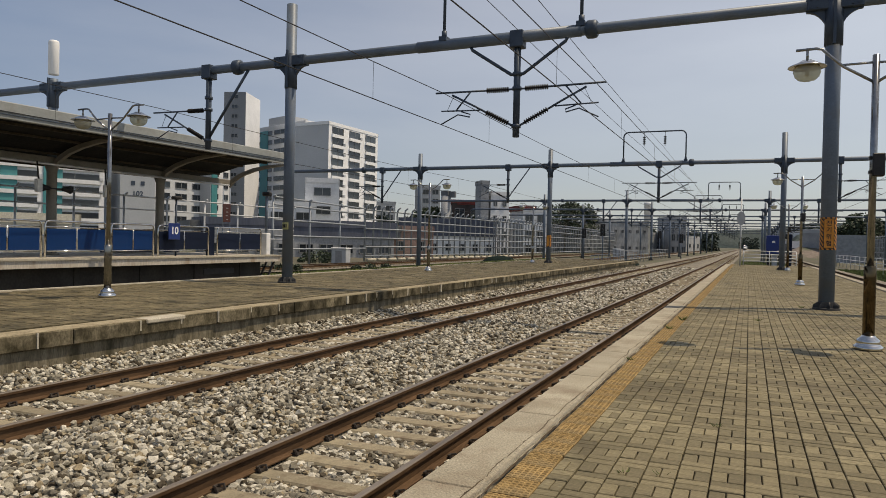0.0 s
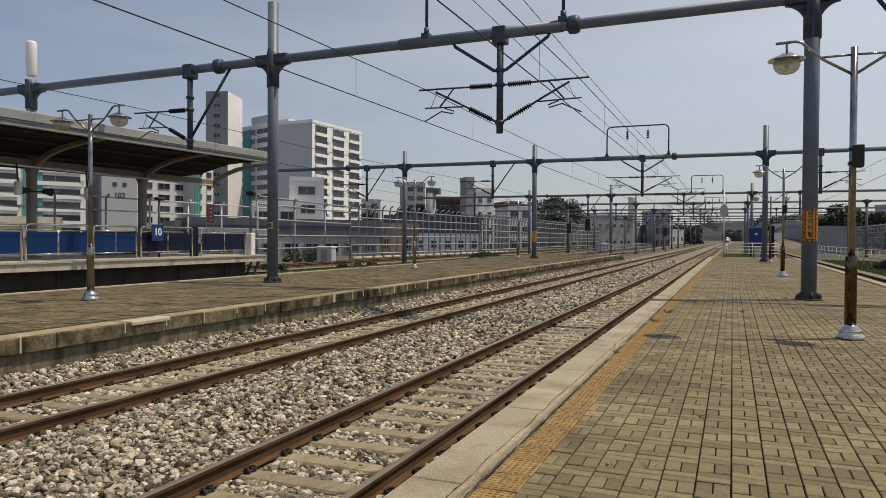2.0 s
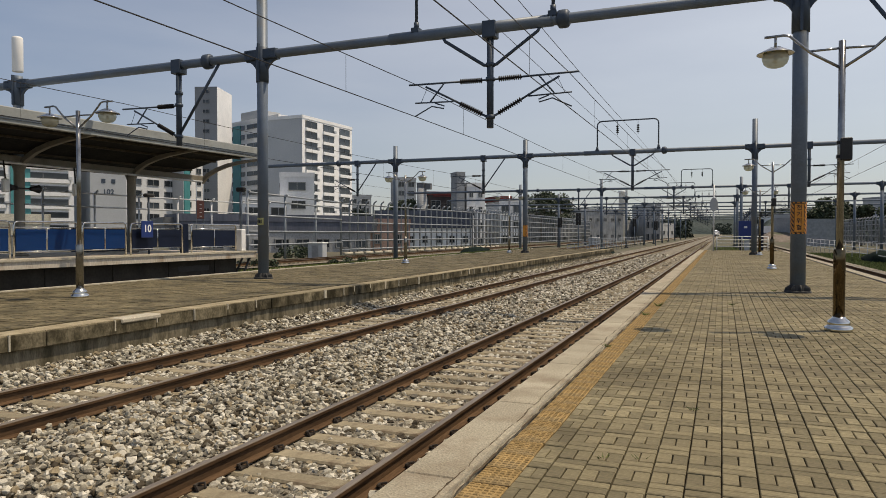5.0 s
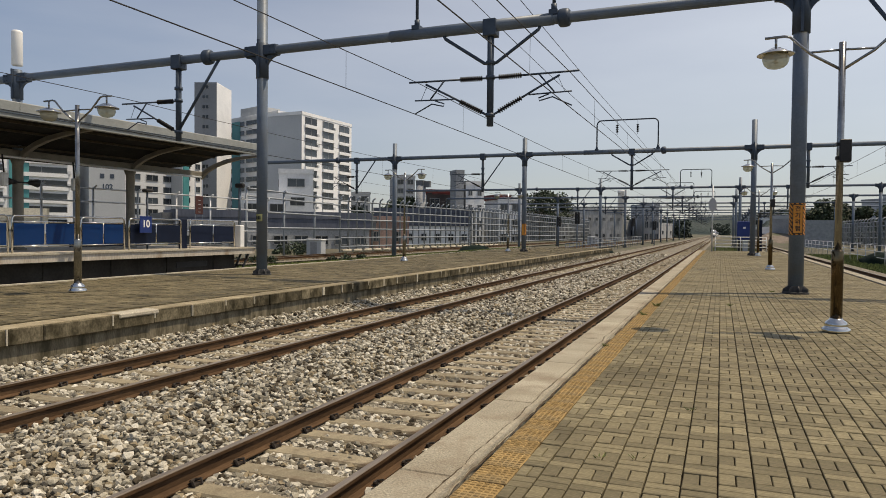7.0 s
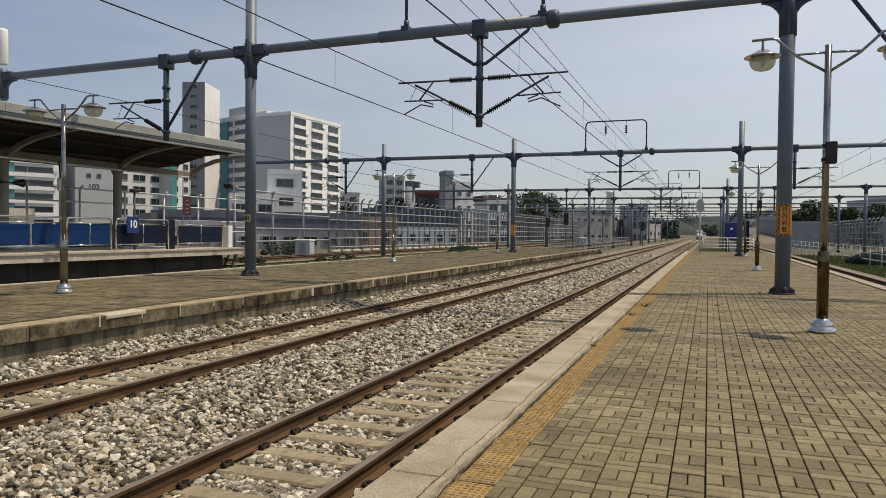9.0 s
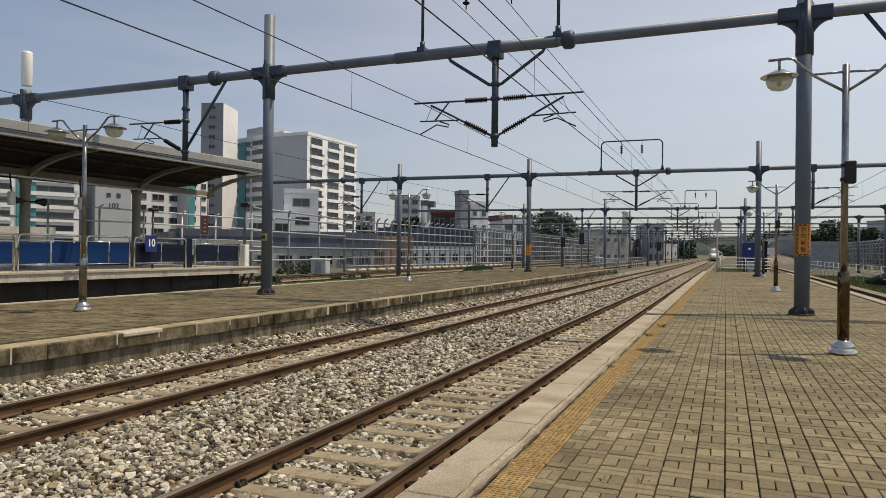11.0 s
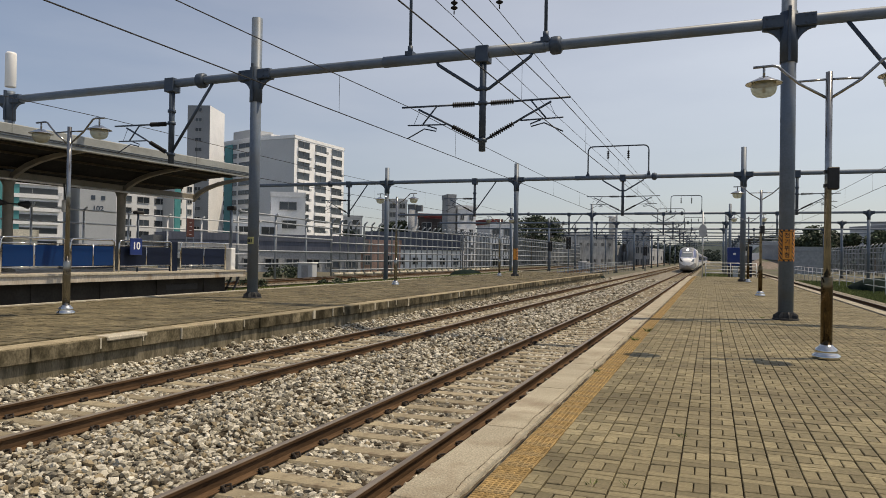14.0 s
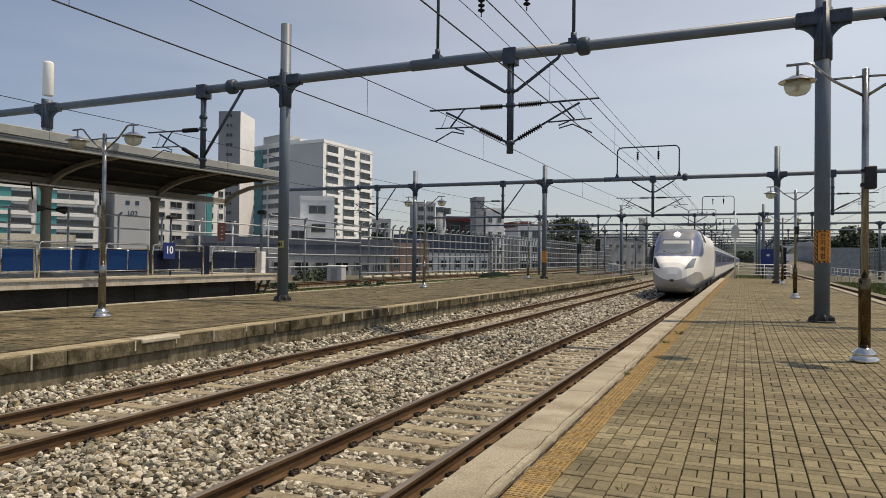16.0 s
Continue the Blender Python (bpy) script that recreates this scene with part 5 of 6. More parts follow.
    if accent:
        for f0, f1 in accent:
            bm = B()
            p, q = L + u * W * f0 - back * 0.25, L + u * W * f1 - back * 0.25
            vs = [p, q, q + back * 0.25, p + back * 0.25]
            A = [bm.verts.new((v.x, v.y, z0)) for v in vs]
            T = [bm.verts.new((v.x, v.y, z1 - 0.5)) for v in vs]
            for i in range(4):
                bm.faces.new((A[i], A[(i + 1) % 4], T[(i + 1) % 4], T[i]))
            bm.faces.new(T)
            part("accent_strip", bm, TEAL if (f0 * 10) % 2 < 1 else WHITE, b)
    return b


def box_bm(a, b_, c):
    bm = B()
    box(bm, -a / 2, a / 2, -b_ / 2, b_ / 2, -c / 2, c / 2)
    return bm


# side materials darker than the fronts paint the gables' shade
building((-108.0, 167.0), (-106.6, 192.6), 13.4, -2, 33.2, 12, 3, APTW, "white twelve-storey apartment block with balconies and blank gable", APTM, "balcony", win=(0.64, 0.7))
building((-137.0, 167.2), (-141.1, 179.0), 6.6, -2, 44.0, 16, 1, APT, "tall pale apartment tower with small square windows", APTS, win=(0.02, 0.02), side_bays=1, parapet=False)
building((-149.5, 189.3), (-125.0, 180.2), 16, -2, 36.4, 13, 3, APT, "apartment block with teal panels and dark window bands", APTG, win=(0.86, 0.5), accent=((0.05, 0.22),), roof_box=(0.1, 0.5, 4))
g102 = building((-138.3, 123.7), (-134.3, 130.6), 40, -2, 24.5, 1, 1, APTG, "grey blank gable end of an apartment block with painted number", APTG, win=(0.01, 0.01))
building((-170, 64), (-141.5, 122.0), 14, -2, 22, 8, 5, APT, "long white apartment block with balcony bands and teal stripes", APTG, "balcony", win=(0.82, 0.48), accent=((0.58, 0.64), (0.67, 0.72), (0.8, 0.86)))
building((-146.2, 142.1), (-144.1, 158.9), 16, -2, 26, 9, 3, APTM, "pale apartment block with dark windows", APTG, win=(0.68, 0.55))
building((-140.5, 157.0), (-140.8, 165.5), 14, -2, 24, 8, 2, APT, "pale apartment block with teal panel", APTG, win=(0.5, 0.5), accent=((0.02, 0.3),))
building((-76.1, 110.1), (-70.8, 113.5), 12, -2, 11.8, 4, 1, APT, "low white flat-roofed building", APTG, name="low_building", win=(0.5, 0.45), side_bays=2)
building((-79.5, 103.0), (-72.4, 108.3), 8, -2, 7.0, 2, 2, APT, "low white annex with flat roof", APTG, name="low_building")
building((-60.0, 66.5), (-44.5, 85.5), 9, -1.5, 1.6, 1, 9, SLATE, "long low grey shed with strip windows", SLATE, name="long_shed", win=(0.7, 0.4))
building((-62.5, 66.5), (-45.0, 88.5), 10, 1.6, 2.5, 1, 1, ROOFG, "grey sheet roof of the long shed", ROOFG, name="shed_roof", win=(0.01, 0.01))
building((-66.2, 157.0), (-59.6, 161.3), 10, -2, 10.2, 3, 2, BROWNW, "dark brown building with a red roof band", SLATE, name="low_building")
building((-66.4, 156.8), (-59.4, 161.1), 10.4, 10.3, 10.6, 1, 1, REDW, "red roof storey of the dark building", REDW, name="roof_storey", win=(0.01, 0.01))
building((-52.6, 140.6), (-51.2, 141.7), 4, -2, 13.6, 4, 1, SLATE, "narrow grey windowless block", SLATE, name="low_building", win=(0.05, 0.05))
building((-51.0, 142.4), (-47.8, 145.2), 6, -2, 11.4, 4, 2, APT, "narrow pale block beside the grey one", SLATE, name="low_building", win=(0.4, 0.4))
building((-50.0, 162.8), (-45.2, 166.6), 9, -2, 9.0, 3, 2, APT, "white shop building with a red roof", APT, name="low_building")
building((-50.2, 162.6), (-47.4, 164.8), 9.4, 9.1, 9.5, 1, 1, REDW, "red roof storey of the white shop", REDW, name="roof_storey", win=(0.01, 0.01))
building((-58.0, 176.0), (-37.5, 199.7), 12, -2, 6.2, 2, 9, FARGREY, "grey works building behind the fence", FARGREY, name="works_building", win=(0.3, 0.25))
building((-39.4, 209.7), (-28.0, 219.0), 14, -2, 7.8, 2, 6, FARGREY, "large grey sheet-clad warehouse", FARGREY, name="works_building", win=(0.35, 0.2))
building((-24.4, 248.1), (-19.6, 250.6), 12, -2, 10.4, 3, 3, SLATE, "grey mid-rise block with windows", SLATE, name="low_building")
building((42.5, 209.0), (62.0, 220.0), 14, -2, 10.2, 3, 4, SLATE, "grey concrete building with open floors", APTG, name="low_building", win=(0.8, 0.4), roof_box=(0.1, 0.4, 2))
building((21.0, 223.2), (36.8, 235.5), 12, -2, 6.0, 2, 4, APTG, "low pale building beyond the tracks", SLATE, name="low_building")
building((-138, 226.1), (-122.0, 235.1), 16, -2, 14.8, 5, 4, APTG, "distant pale flat-roofed block", SLATE, name="low_building")
building((-112, 236.1), (-106.0, 240.1), 16, -2, 21, 7, 2, APTG, "distant narrow pale block", SLATE, name="low_building")
building((-62.5, 40.0), (-57.6, 47.0), 9, -1.5, 2.3, 1, 2, CREAM, "low cream building behind the fence", CREAM, name="low_building", win=(0.4, 0.35))
d = (Vector((-134.3, 130.6, 0)) - Vector((-138.3, 123.7, 0))).normalized()
nrm = Vector((d.y, -d.x, 0))
c = Vector((-136.3, 127.15, 0)) + nrm * 0.06
turn = math.degrees(math.atan2(d.y, d.x))
lettering("102", 1.7, GREYD, g102, pose(c.x, c.y, 11.2, 90, 0, turn), "number")
for k in (-1, 1):
    bm = B()
    box(bm, -0.45, 0.45, -0.02, 0.02, -0.5, 0.5)
    part("painted_mark", bm, GREYD, g102, at=pose(c.x + d.x * k * 1.1, c.y + d.y * k * 1.1, 13.8, 0, 0, turn))
si = thing("silo", (-65.4, 151.5, -2), "dark grey ribbed silo with top platform", "silo")
bm = B()
tube(bm, [(0, 0, 0), (0, 0, 14.0)], 1.15, 12)
part("shell", bm, SLATE, si)
bm = B()
box(bm, -0.9, 0.9, -0.9, 0.9, 14.0, 15.2)
box(bm, 1.0, 2.4, -0.5, 0.5, 13.6, 15.0)
part("head_house", bm, ROOFG, si)
ch = thing("chimney", (-30.4, 234.5, -2), "pale round chimney stack", "chimney")
bm = B()
lathe(bm, [(1.1, 0), (1.0, 16.5), (1.15, 16.6), (1.15, 17.2)], 16)
part("shaft", bm, APT, ch)

building((14.6, 150), (20.6, 150.5), 1.0, -1.5, 3.3, 1, 1, FENCE, "plain grey panel wall below the trees", FENCE, name="panel_wall", win=(0.01, 0.01))
HW_ = [(12.0, 262, 3.0, APT), (17.5, 270, 3.6, CREAM), (23.0, 285, 5.0, APT), (9.0, 300, 4.2, CREAM), (28.0, 300, 6.5, SLATE), (16.0, 318, 7.0, APT), (34.0, 330, 8.0, APT), (24.0, 345, 9.0, CREAM)]
for k, (x, y, z, w) in enumerate(HW_):
    building((x, y), (x + 5.0, y + 1.5), 6, -2, z, max(1, int(z / 3)), 2, w, "small pale house on the far slope beside the line", ROOFG, name="small_house", win=(0.4, 0.4))
building((-33.0, 222), (-21.0, 345), 6, -2, 5.0, 1, 12, FARGREY, "long grey works wall beside the far tracks", FARGREY, name="works_wall", win=(0.3, 0.25))
building((-60.0, 118), (-44.0, 126), 10, -2, 2.4, 1, 7, APT, "pale shed behind the tall fence", APT, name="long_shed", win=(0.4, 0.3))
building((-60.3, 117.7), (-43.7, 125.8), 10.5, 2.4, 4.8, 1, 1, NAVYROOF, "dark blue sheet roof of the pale shed", NAVYROOF, name="shed_roof", win=(0.01, 0.01))
building((-60.3, 66.2), (-44.2, 85.4), 9.5, 1.6, 2.9, 1, 1, NAVYROOF, "dark blue sheet roof of the long low shed", NAVYROOF, name="shed_roof", win=(0.01, 0.01))

building((-46.5, 88.0), (-41.5, 92.0), 5, -1.5, 2.6, 1, 2, BRICKP, "small pink-brick hut behind the tall fence", BRICKP, name="hut", win=(0.25, 0.35))

# ---- greenery and distance ----
def leaves(name, blobs, count, size, parent, material=LEAF, seed=1):
    """Many small tilted leaf clumps filling uneven blobs (x, y, z, radius)."""
    rng = np.random.default_rng(seed)
    V, Fc, n = [], [], 0
    for bx, by, bz, r in blobs:
        for _ in range(count):
            v = rng.normal(size=3)
            v /= np.linalg.norm(v)
            p = np.array((bx, by, bz)) + v * r * rng.uniform(0.55, 1.08) * (1, 1, 0.85)
            a, b_ = rng.normal(size=3), rng.normal(size=3)
            a /= np.linalg.norm(a)
            b_ -= a * a.dot(b_)
            b_ /= np.linalg.norm(b_)
            s = size * rng.uniform(0.6, 1.5)
            V += [p - a * s, p + b_ * s * 0.6, p + a * s, p - b_ * s * 0.6]
            Fc.append((n, n + 1, n + 2, n + 3))
            n += 4
    me = bpy.data.meshes.new(name)
    me.from_pydata([tuple(v) for v in V], [], Fc)
    me.materials.append(material)
    ob = new(name, me)
    ob.parent = parent
    return ob


def tree(x, y, h, r, seed, base=-1.0):
    rng = random.Random(seed)
    t = thing("tree", (x, y, base), "leafy dark green broadleaf tree", "tree", "trees")
    bm = B()
    tube(bm, [(0, 0, 0), (0.1, 0, h * 0.3), (0, 0.1, h * 0.7)], 0.2, 8, True, [0.3, 0.2, 0.08])
    blobs = []
    for k in range(8):
        a, rr = rng.uniform(0, 6.28), rng.uniform(0.2, 0.75) * r
        p = (rr * math.cos(a), rr * math.sin(a), h * rng.uniform(0.45, 0.88))
        tube(bm, [(0, 0, h * 0.35), p], 0.06, 5)
        blobs.append((*p, r * rng.uniform(0.35, 0.55)))
    part("trunk", bm, BARK, t)
    leaves("crown", blobs, 320, 0.28, t, seed=seed)


for k, (x, y, h, r) in enumerate(((-45.5, 186, 14.0, 5.0), (-41.0, 190, 13.0, 4.6), (-70.0, 152, 10.5, 3.5), (17.0, 156, 8.6, 3.2), (21.0, 158, 9.6, 3.6), (25.5, 160, 8.6, 3.2),
                                  (29.5, 157, 9.0, 3.0), (37.5, 176, 12.5, 2.2), (45.5, 190, 9.5, 3.0))):
    tree(x, y, h, r, 20 + k)
bu = thing("shrub", (-42.2, 64.2, -1.0), "low green shrub by the fence", "shrub", "shrubs")
leaves("foliage", [(-1.5, 0, 0.4, 0.8), (0, 0, 0.6, 0.9), (1.2, 0.3, 0.4, 0.7)], 260, 0.12, bu, seed=5)
for k, (x, y) in enumerate(((-30.4, 41), (-27.0, 48), (-40.5, 60), (-44.5, 70))):
    bu = thing("shrub", (x, y, -1.0), "low green weeds beside the track", "shrub", "shrubs")
    leaves("foliage", [(0, 0, 0.2, 0.5), (1.0, 0.6, 0.2, 0.5), (-1.0, -0.4, 0.15, 0.4)], 200, 0.1, bu, seed=50 + k)


def grass(x0, x1, y0, y1, n, h, z, seed):
    rng = np.random.default_rng(seed)
    V, Fc = [], []
    for k in range(n):
        x, y, a = rng.uniform(x0, x1), rng.uniform(y0, y1), rng.uniform(0, 6.28)
        w, hh = 0.03, h * rng.uniform(0.5, 1.4)
        dx, dy = math.cos(a) * w, math.sin(a) * w
        V += [(x - dx, y - dy, z), (x + dx, y + dy, z), (x + rng.uniform(-0.1, 0.1), y + rng.uniform(-0.1, 0.1), z + hh)]
        Fc.append((3 * k, 3 * k + 1, 3 * k + 2))
    me = bpy.data.meshes.new("grass")
    me.from_pydata(V, [], Fc)
    me.materials.append(GRASS)
    tagged(new("grass", me), "green grass tufts beside the tracks", "grass", kind="stuff")


grass(-29.3, -23.5, 30, 75, 16000, 0.16, -1.02, 1)
grass(-36.5, -33.0, 40, 90, 9000, 0.2, -1.02, 2)
grass(-21.0, -18.0, 22, 72, 22000, 0.24, -1.0, 4)
grass(-17.56, -17.3, 24, 40, 1500, 0.09, -0.05, 5)
grass(-17.96, -17.6, 40, 68, 3200, 0.1, -0.05, 6)
grass(-1.2, 5.0, 68, 130, 6000, 0.22, -1.02, 7)
grass(9.3, 17.0, 30, 95, 45000, 0.2, -1.02, 3)

def weed(x, y, n, h, seed):
    rng = np.random.default_rng(seed)
    w = thing("weed_tuft", (x, y, 0), "small green weed tuft growing from the paving joints", "weed", "weeds")
    V, Fc = [], []
    for k in range(n):
        a, d, l = rng.uniform(0, 6.28), rng.uniform(0, 0.05), h * rng.uniform(0.5, 1.3)
        px, py = d * math.cos(a), d * math.sin(a)
        V += [(px - 0.004, py, 0), (px + 0.004, py + 0.002, 0), (px + math.cos(a) * l * 0.8, py + math.sin(a) * l * 0.8, l * 0.7)]
        Fc.append((3 * k, 3 * k + 1, 3 * k + 2))
    me = bpy.data.meshes.new("foliage")
    me.from_pydata(V, [], Fc)
    me.materials.append(GRASS)
    new("foliage", me).parent = w


for k, (x, y, n, h) in enumerate(((-0.72, 4.72, 10, 0.04), (-0.5, 4.8, 7, 0.035), (-1.2, 15.0, 60, 0.12), (-1.28, 13.3, 40, 0.10), (0.2, 15.8, 24, 0.08), (1.25, 20.0, 36, 0.07), (-1.4, 9.4, 20, 0.06), (-0.2, 6.3, 12, 0.05))):
    weed(x, y, n, h, 80 + k)

bm = B()
N = 90
prev = None
for k in range(N + 1):
    a = radians(-75 + 150 * k / N)
    for_h = 46 + 26 * noise.noise((k * 0.13, 0, 5)) + 9 * noise.noise((k * 0.6, 1, 5))
    rr = 1500
    lo_, hi_ = bm.verts.new((rr * math.sin(a), rr * math.cos(a), -2)), bm.verts.new(((rr + 150) * math.sin(a), (rr + 150) * math.cos(a), max(8, for_h)))
    if prev:
        bm.faces.new((prev[0], lo_, hi_, prev[1])).smooth = True
    prev = (lo_, hi_)
far = part("backdrop", bm, HILL)
bm = B()
bmesh.ops.create_grid(bm, x_segments=40, y_segments=24, size=1)
for v in bm.verts:
    x, y = 75 + v.co.x * 68, 430 + v.co.y * 150
    edge = max(0.0, 1 - max(abs(v.co.x), abs(v.co.y)) ** 4)
    v.co = (x, y, -2 + edge * (14 + 7 * noise.noise((x * 0.03, y * 0.03, 7)) + 3 * noise.noise((x * 0.2, y * 0.2, 7))))
slope = part("hillside", bm, HILL)


def far_wood(label, spots, seed):
    """Distant tree belts: uneven crowns of leaf clumps, joined."""
    rng = random.Random(seed)
    blobs = []
    for x0, x1, y0, y1, n, lo, hi in spots:
        for k in range(n):
            x, y, r = rng.uniform(x0, x1), rng.uniform(y0, y1), rng.uniform(1.6, 3.4)
            top = rng.uniform(lo, hi)
            for z in (top, top * 0.55, 0.2):
                blobs.append((x + rng.uniform(-1, 1), y, z - 0.6, r * rng.uniform(0.8, 1.15)))
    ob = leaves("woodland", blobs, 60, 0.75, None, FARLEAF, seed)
    tagged(ob, label, "woodland", kind="stuff")


bm = B()
bmesh.ops.create_grid(bm, x_segments=16, y_segments=16, size=1)
for v in bm.verts:
    x, y = 22 + v.co.x * 12, 262 + v.co.y * 46
    edge = max(0.0, 1 - max(abs(v.co.x), abs(v.co.y)) ** 3)
    v.co = (x, y, -1.2 + edge * (4.2 + 1.4 * noise.noise((x * 0.12, y * 0.06, 3))))
tagged(part("earth_bank", bm, BANK), "bare pinkish earth bank beside the far tracks", "bank", kind="structure")
far_wood("belt of dark trees far along the tracks", [(10, 60, 340, 400, 110, 1.5, 5.0), (24, 70, 185, 215, 30, 2.0, 5.0)], 91)
far_wood("dark trees behind the far works wall", [(-62, -34, 214, 300, 60, 3.5, 8.5), (-90, -50, 150, 200, 30, 2.0, 7.0), (-33, -16.5, 335, 420, 34, 3.0, 8.0)], 92)
far_wood("trees on the far slope closing the view", [(-14, 12, 1150, 1250, 40, 4.0, 16.0), (9.5, 60, 335, 460, 70, 6.0, 13.0)], 93)
tagged(slope, "low wooded slope beyond the tracks", "hill", kind="structure")
tagged(far, "far wooded hills, distance haze put into their colour", "hills", kind="structure")

# ---- train ----
TRAIN = thing("high_speed_train", (T1, 500, RAIL_Z), "white, blue and grey high-speed train with a rounded nose, arriving", "train")
ST = [0.0, 0.12, 0.35, 0.8, 1.5, 2.2, 3.0, 3.8, 4.6, 5.6, 22.0]
HW = [0.22, 0.52, 0.76, 0.97, 1.14, 1.24, 1.31, 1.35, 1.375, 1.39, 1.39]
ZB = [1.05, 0.80, 0.58, 0.38, 0.28, 0.22, 0.2, 0.2, 0.22, 0.26, 0.28]
ZT = [1.35, 1.72, 1.98, 2.22, 2.42, 2.78, 3.38, 3.82, 3.99, 4.04, 4.06]


NX = 3.8


def section(s):
    return [float(np.interp(s, ST, a)) for a in (HW, ZB, ZT)]


def skin(s, th):
    w, zb, zt = section(s)
    c, sn = math.sin(th), math.cos(th)
    e = 2 / NX
    return (w * math.copysign(abs(c) ** e, c), s, (zb + zt) / 2 + (zt - zb) / 2 * math.copysign(abs(sn) ** e, sn))


def front(x, z):
    """How far back the nose surface lies at (x, z)."""
    s = 0.0
    while s < 8:
        w, zb, zt = section(s)
        if (abs(x) / w) ** NX + (abs(z - (zb + zt) / 2) / ((zt - zb) / 2)) ** NX <= 1:
            return s
        s += 0.01
    return s


def power_car():
    bm = B()
    ss = [5.8 * (i / 150) ** 1.9 for i in range(151)] + [5.9 + i * 0.1 for i in range(30)] + [9.0 + i * 0.5 for i in range(27)]
    seg = 160
    rings = [[bm.verts.new(skin(s, k * 2 * math.pi / seg)) for k in range(seg)] for s in ss]
    for a, b in zip(rings, rings[1:]):
        for k in range(seg):
            f = bm.faces.new((a[k], a[(k + 1) % seg], b[(k + 1) % seg], b[k]))
            f.smooth = True
            x, s, z = f.calc_center_median()
            if 5.7 < s < 8.6 and 3.22 < z < 3.78:
                i = 4
            elif z > 3.82 or (z > 3.44 and s < 5.6 and abs(x) < 0.98):
                i = 3
            elif s < 5.0 and z > 2.32:
                i = 2
            elif (z < 0.85 and s > 2.2) or 5.0 < s < 5.06 or 5.6 < s < 5.64:
                i = 1
            else:
                i = 0
            f.material_index = i
    bm.faces.new(rings[0][::-1])
    bm.faces.new(rings[-1])
    body = part("power_car", bm, (TNOSE, TSILVER, TBLUE, TGREY, TDARK), TRAIN, "power car with white beak, blue cab and grey roof")

    def patch(name, corners, material, off, label=""):
        bm = B()
        n = 14
        g = []
        for i in range(n + 1):
            row = []
            for j in range(n + 1):
                f, q = i / n, j / n
                (xa, za), (xb, zb), (xc, zc), (xd, zd) = corners
                x = (xa * (1 - f) + xb * f) * (1 - q) + (xd * (1 - f) + xc * f) * q
                z = (za * (1 - f) + zb * f) * (1 - q) + (zd * (1 - f) + zc * f) * q
                row.append(bm.verts.new((x, front(x, z) - off, z)))
            g.append(row)
        for a, b in zip(g, g[1:]):
            for j in range(n):
                bm.faces.new((a[j], b[j], b[j + 1], a[j + 1])).smooth = True
        return part(name, bm, material, body, label)

    patch("windscreen_frame", ((-0.96, 2.42), (0.96, 2.42), (0.83, 3.4), (-0.83, 3.4)), TGREY, 0.02, "grey windscreen surround")
    patch("windscreen", ((-0.9, 2.48), (0.9, 2.48), (0.78, 3.34), (-0.78, 3.34)), TGLASS, 0.04, "large sloping windscreen")
    patch("sun_blind", ((-0.74, 3.06), (0.74, 3.06), (0.7, 3.24), (-0.7, 3.24)), APTG, 0.055, "pale blind at the top of the windscreen")
    for s in (-1, 1):
        # right cluster paler than the left: its reflection is put into the material
        patch("headlamp_cluster", ((s * 0.62, 1.62), (s * 1.05, 1.70), (s * 1.16, 2.22), (s * 0.98, 2.2)), TDARK if s < 0 else TGLASS, 0.02, "slanted lamp cluster under glass")
        bm = B()
        tube(bm, [(s * 0.1, front(0.1, 2.5) - 0.08, 2.46), (s * 0.62, front(0.62, 2.6) - 0.08, 2.6)], 0.02, 5)
        part("wiper", bm, BLACK, body)
    bm = B()
    y = front(0, 3.6)
    tube(bm, [(0, y - 0.12, 3.6), (0, y + 0.2, 3.6)], 0.16, 20)
    part("headlight", bm, HEADLIGHT, body, "lit round headlight above the windscreen")
    bm = B()
    box(bm, -0.1, 0.1, front(0, 1.05) - 0.03, front(0, 1.05) + 0.1, 0.93, 1.05)
    part("coupler_hatch", bm, TDARK, body)
    for y0 in (4.2, 16.0):
        bm = B()
        box(bm, -1.15, 1.15, y0, y0 + 3.6, 0.12, 0.7, 0.08)
        for k in (0.5, 2.9):
            tube(bm, [(-0.8, y0 + k, 0.46), (0.8, y0 + k, 0.46)], 0.46, 18)
        part("bogie", bm, TDARK, body)
    bm = B()
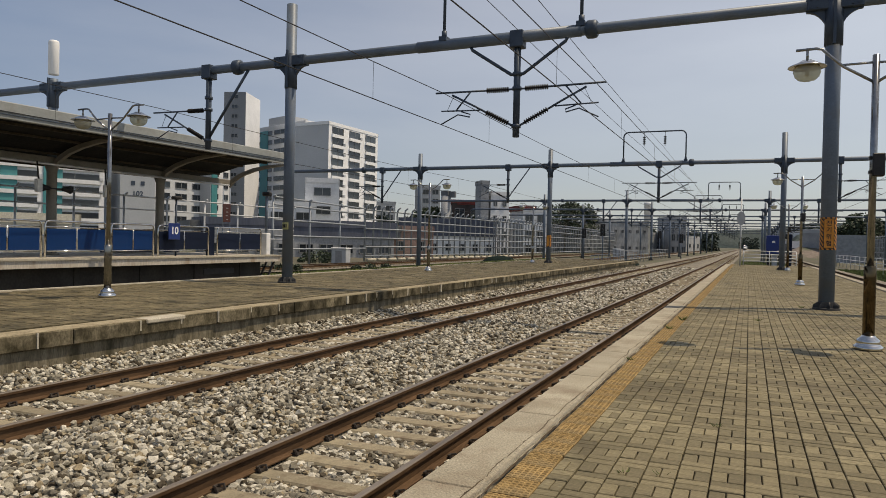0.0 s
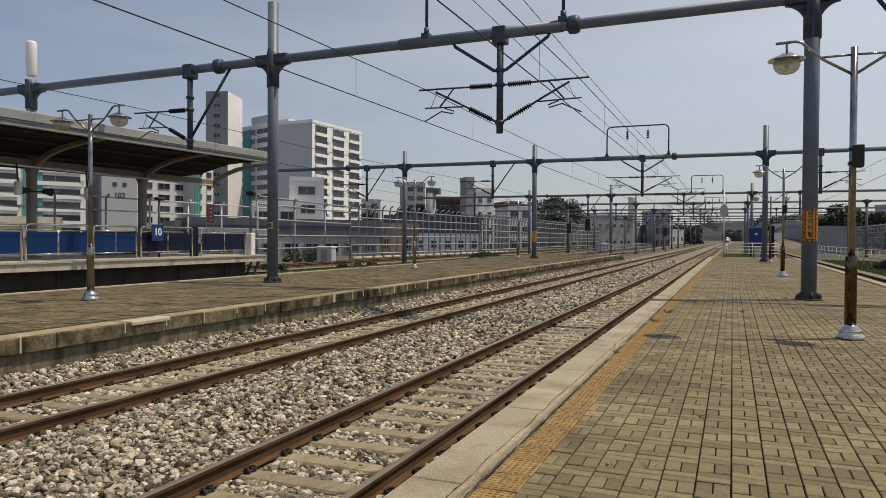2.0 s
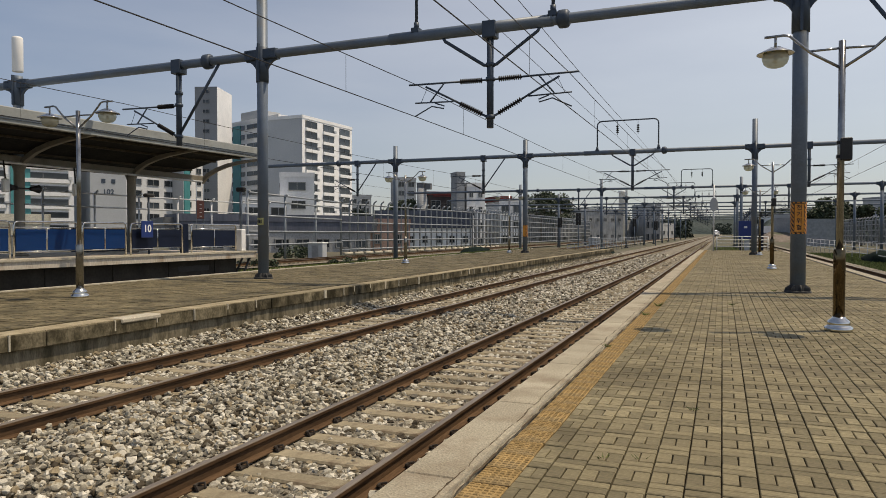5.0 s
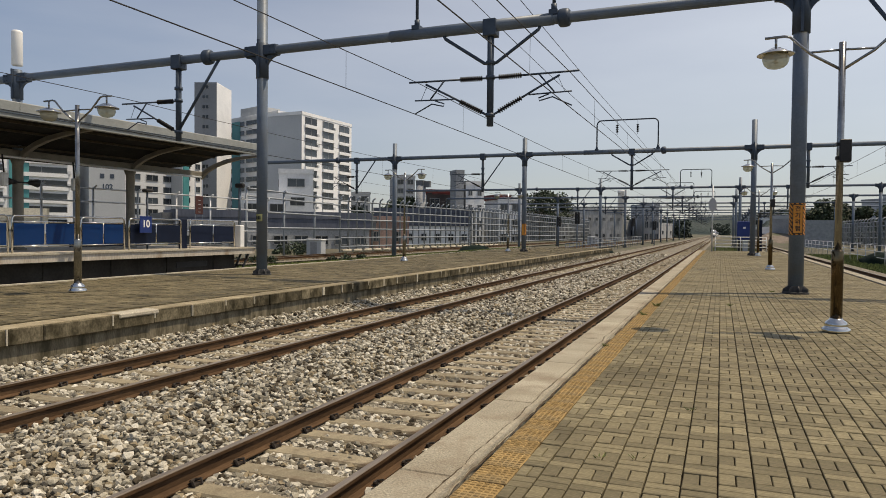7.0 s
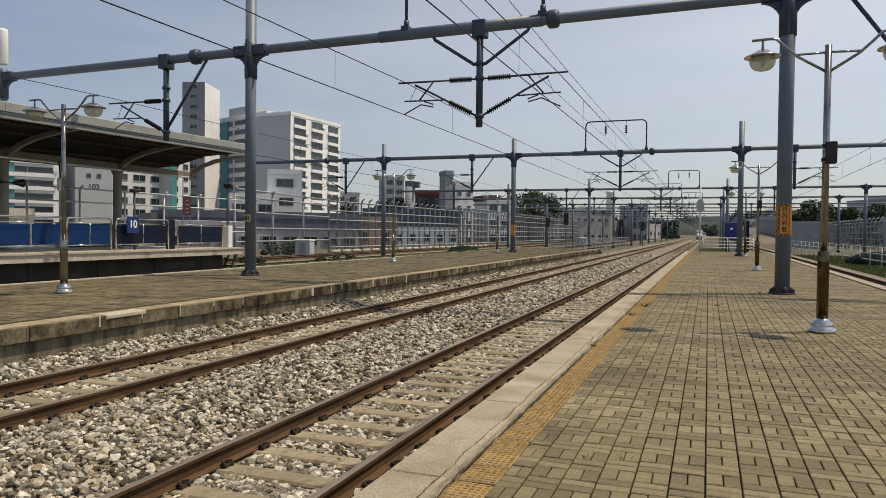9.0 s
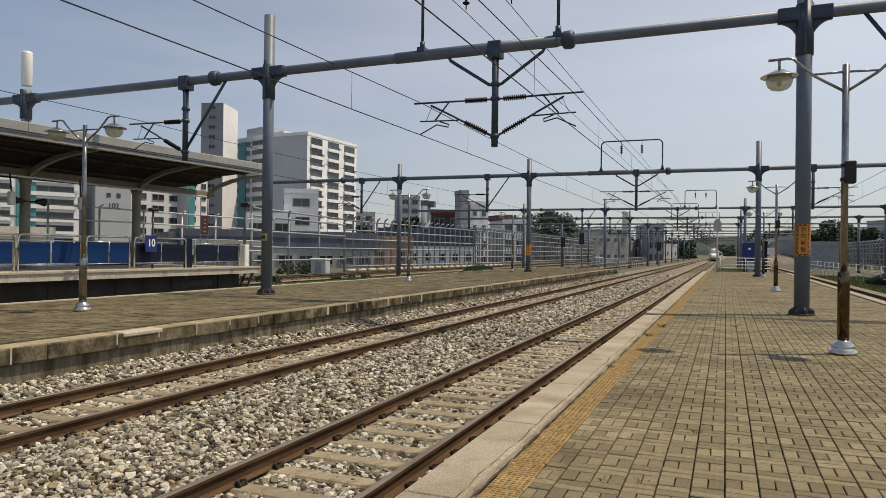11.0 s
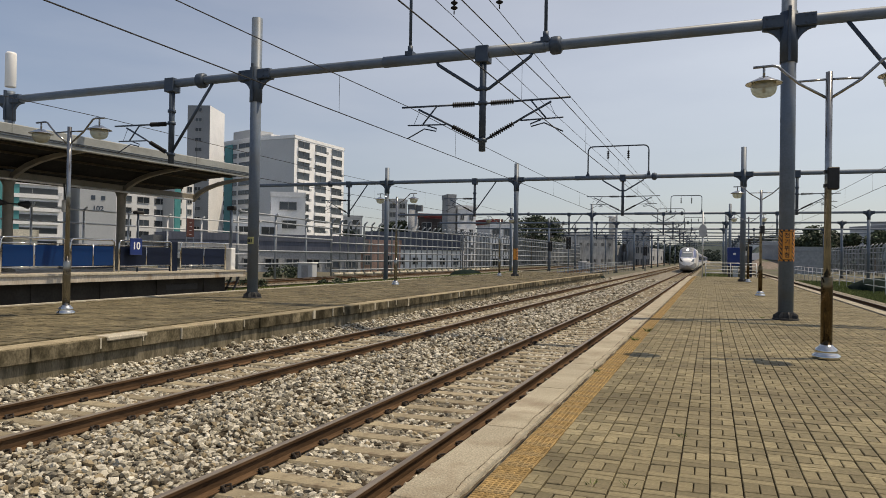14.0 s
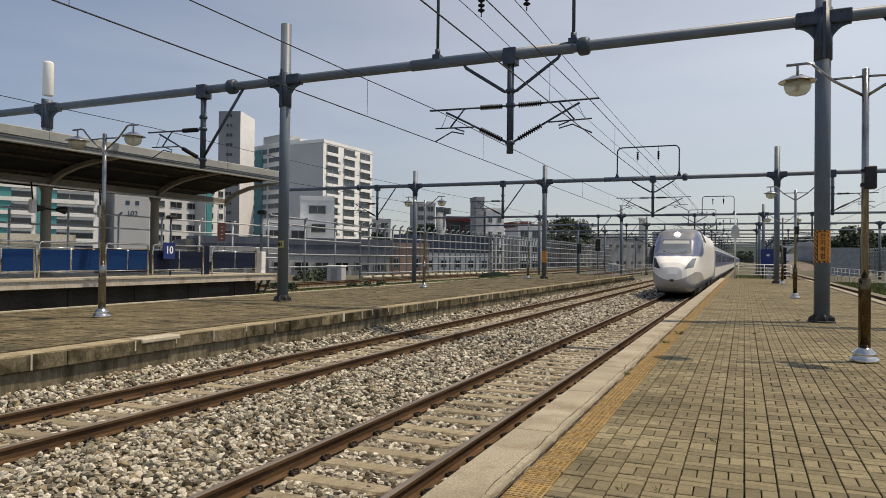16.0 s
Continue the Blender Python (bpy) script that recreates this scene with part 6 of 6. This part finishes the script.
    box(bm, -1.05, 1.05, 2.8, 22, 0.18, 0.5)
    part("underframe", bm, TDARK, body)
    bm = B()
    box(bm, -0.8, 0.8, 7.0, 12.5, 3.85, 4.1, 0.05)
    part("roof_equipment", bm, TGREY, body)


def coach_meshes():
    w, z0, z1 = 1.43, 0.5, 3.62
    half = [(w, 0.75), (w, 2.7), (w - 0.06, 3.05), (w - 0.25, 3.4), (w - 0.6, 3.58), (0.3, 3.64)]
    outline = [(1.2, z0)] + half + [(-x, z) for x, z in reversed(half)] + [(-1.2, z0)]
    bm = B()
    prism(bm, outline, 0.25, 18.5)
    for f in bm.faces:
        c = f.calc_center_median()
        f.material_index = 1 if c.z > 3.2 else 0
    body = mesh_of(bm, "coach", (TWHITE, TGREY))
    bm = B()
    for s in (-1, 1):
        box(bm, s * (w - 0.02), s * (w + 0.006), 0.3, 18.45, 1.55, 2.95)
    band = mesh_of(bm, "blue_band", TBLUE)
    bm = B()
    box(bm, -w - 0.012, w + 0.012, -0.7, 0.7, -0.36, 0.36)
    win = mesh_of(bm, "coach_window", PANE)
    bm = B()
    box(bm, -1.15, 1.15, -0.25, 18.9, 0.2, 0.55)
    box(bm, -1.2, 1.2, -1.5, 1.5, 0.08, 0.8, 0.05)
    box(bm, -1.15, 1.15, -0.3, 0.3, 0.5, 3.3)
    under = mesh_of(bm, "underframe", TDARK)
    return body, band, win, under


power_car()
body_me, band_me, win_me, under_me = coach_meshes()
for k in range(18):
    car = shared("coach", body_me, TRAIN, pose(0, 22.2 + k * 18.7, 0), "white coach with blue window band")
    shared("blue_band", band_me, car, Matrix.Identity(4))
    shared("underframe", under_me, car, Matrix.Identity(4))
    if k < 8:
        for j in range(8):
            shared("coach_window", win_me, car, pose(0, 2.2 + j * 2.05, 2.3))

# ---- brick paving, piece by piece ----
pavers()


def motions():
    # the train comes in along the near track at about 144 km/h
    walk(TRAIN, [(t * 1.0, pose(T1, 40.3 + 39.5 * (16 - t), RAIL_Z)) for t in range(17)])


motions()
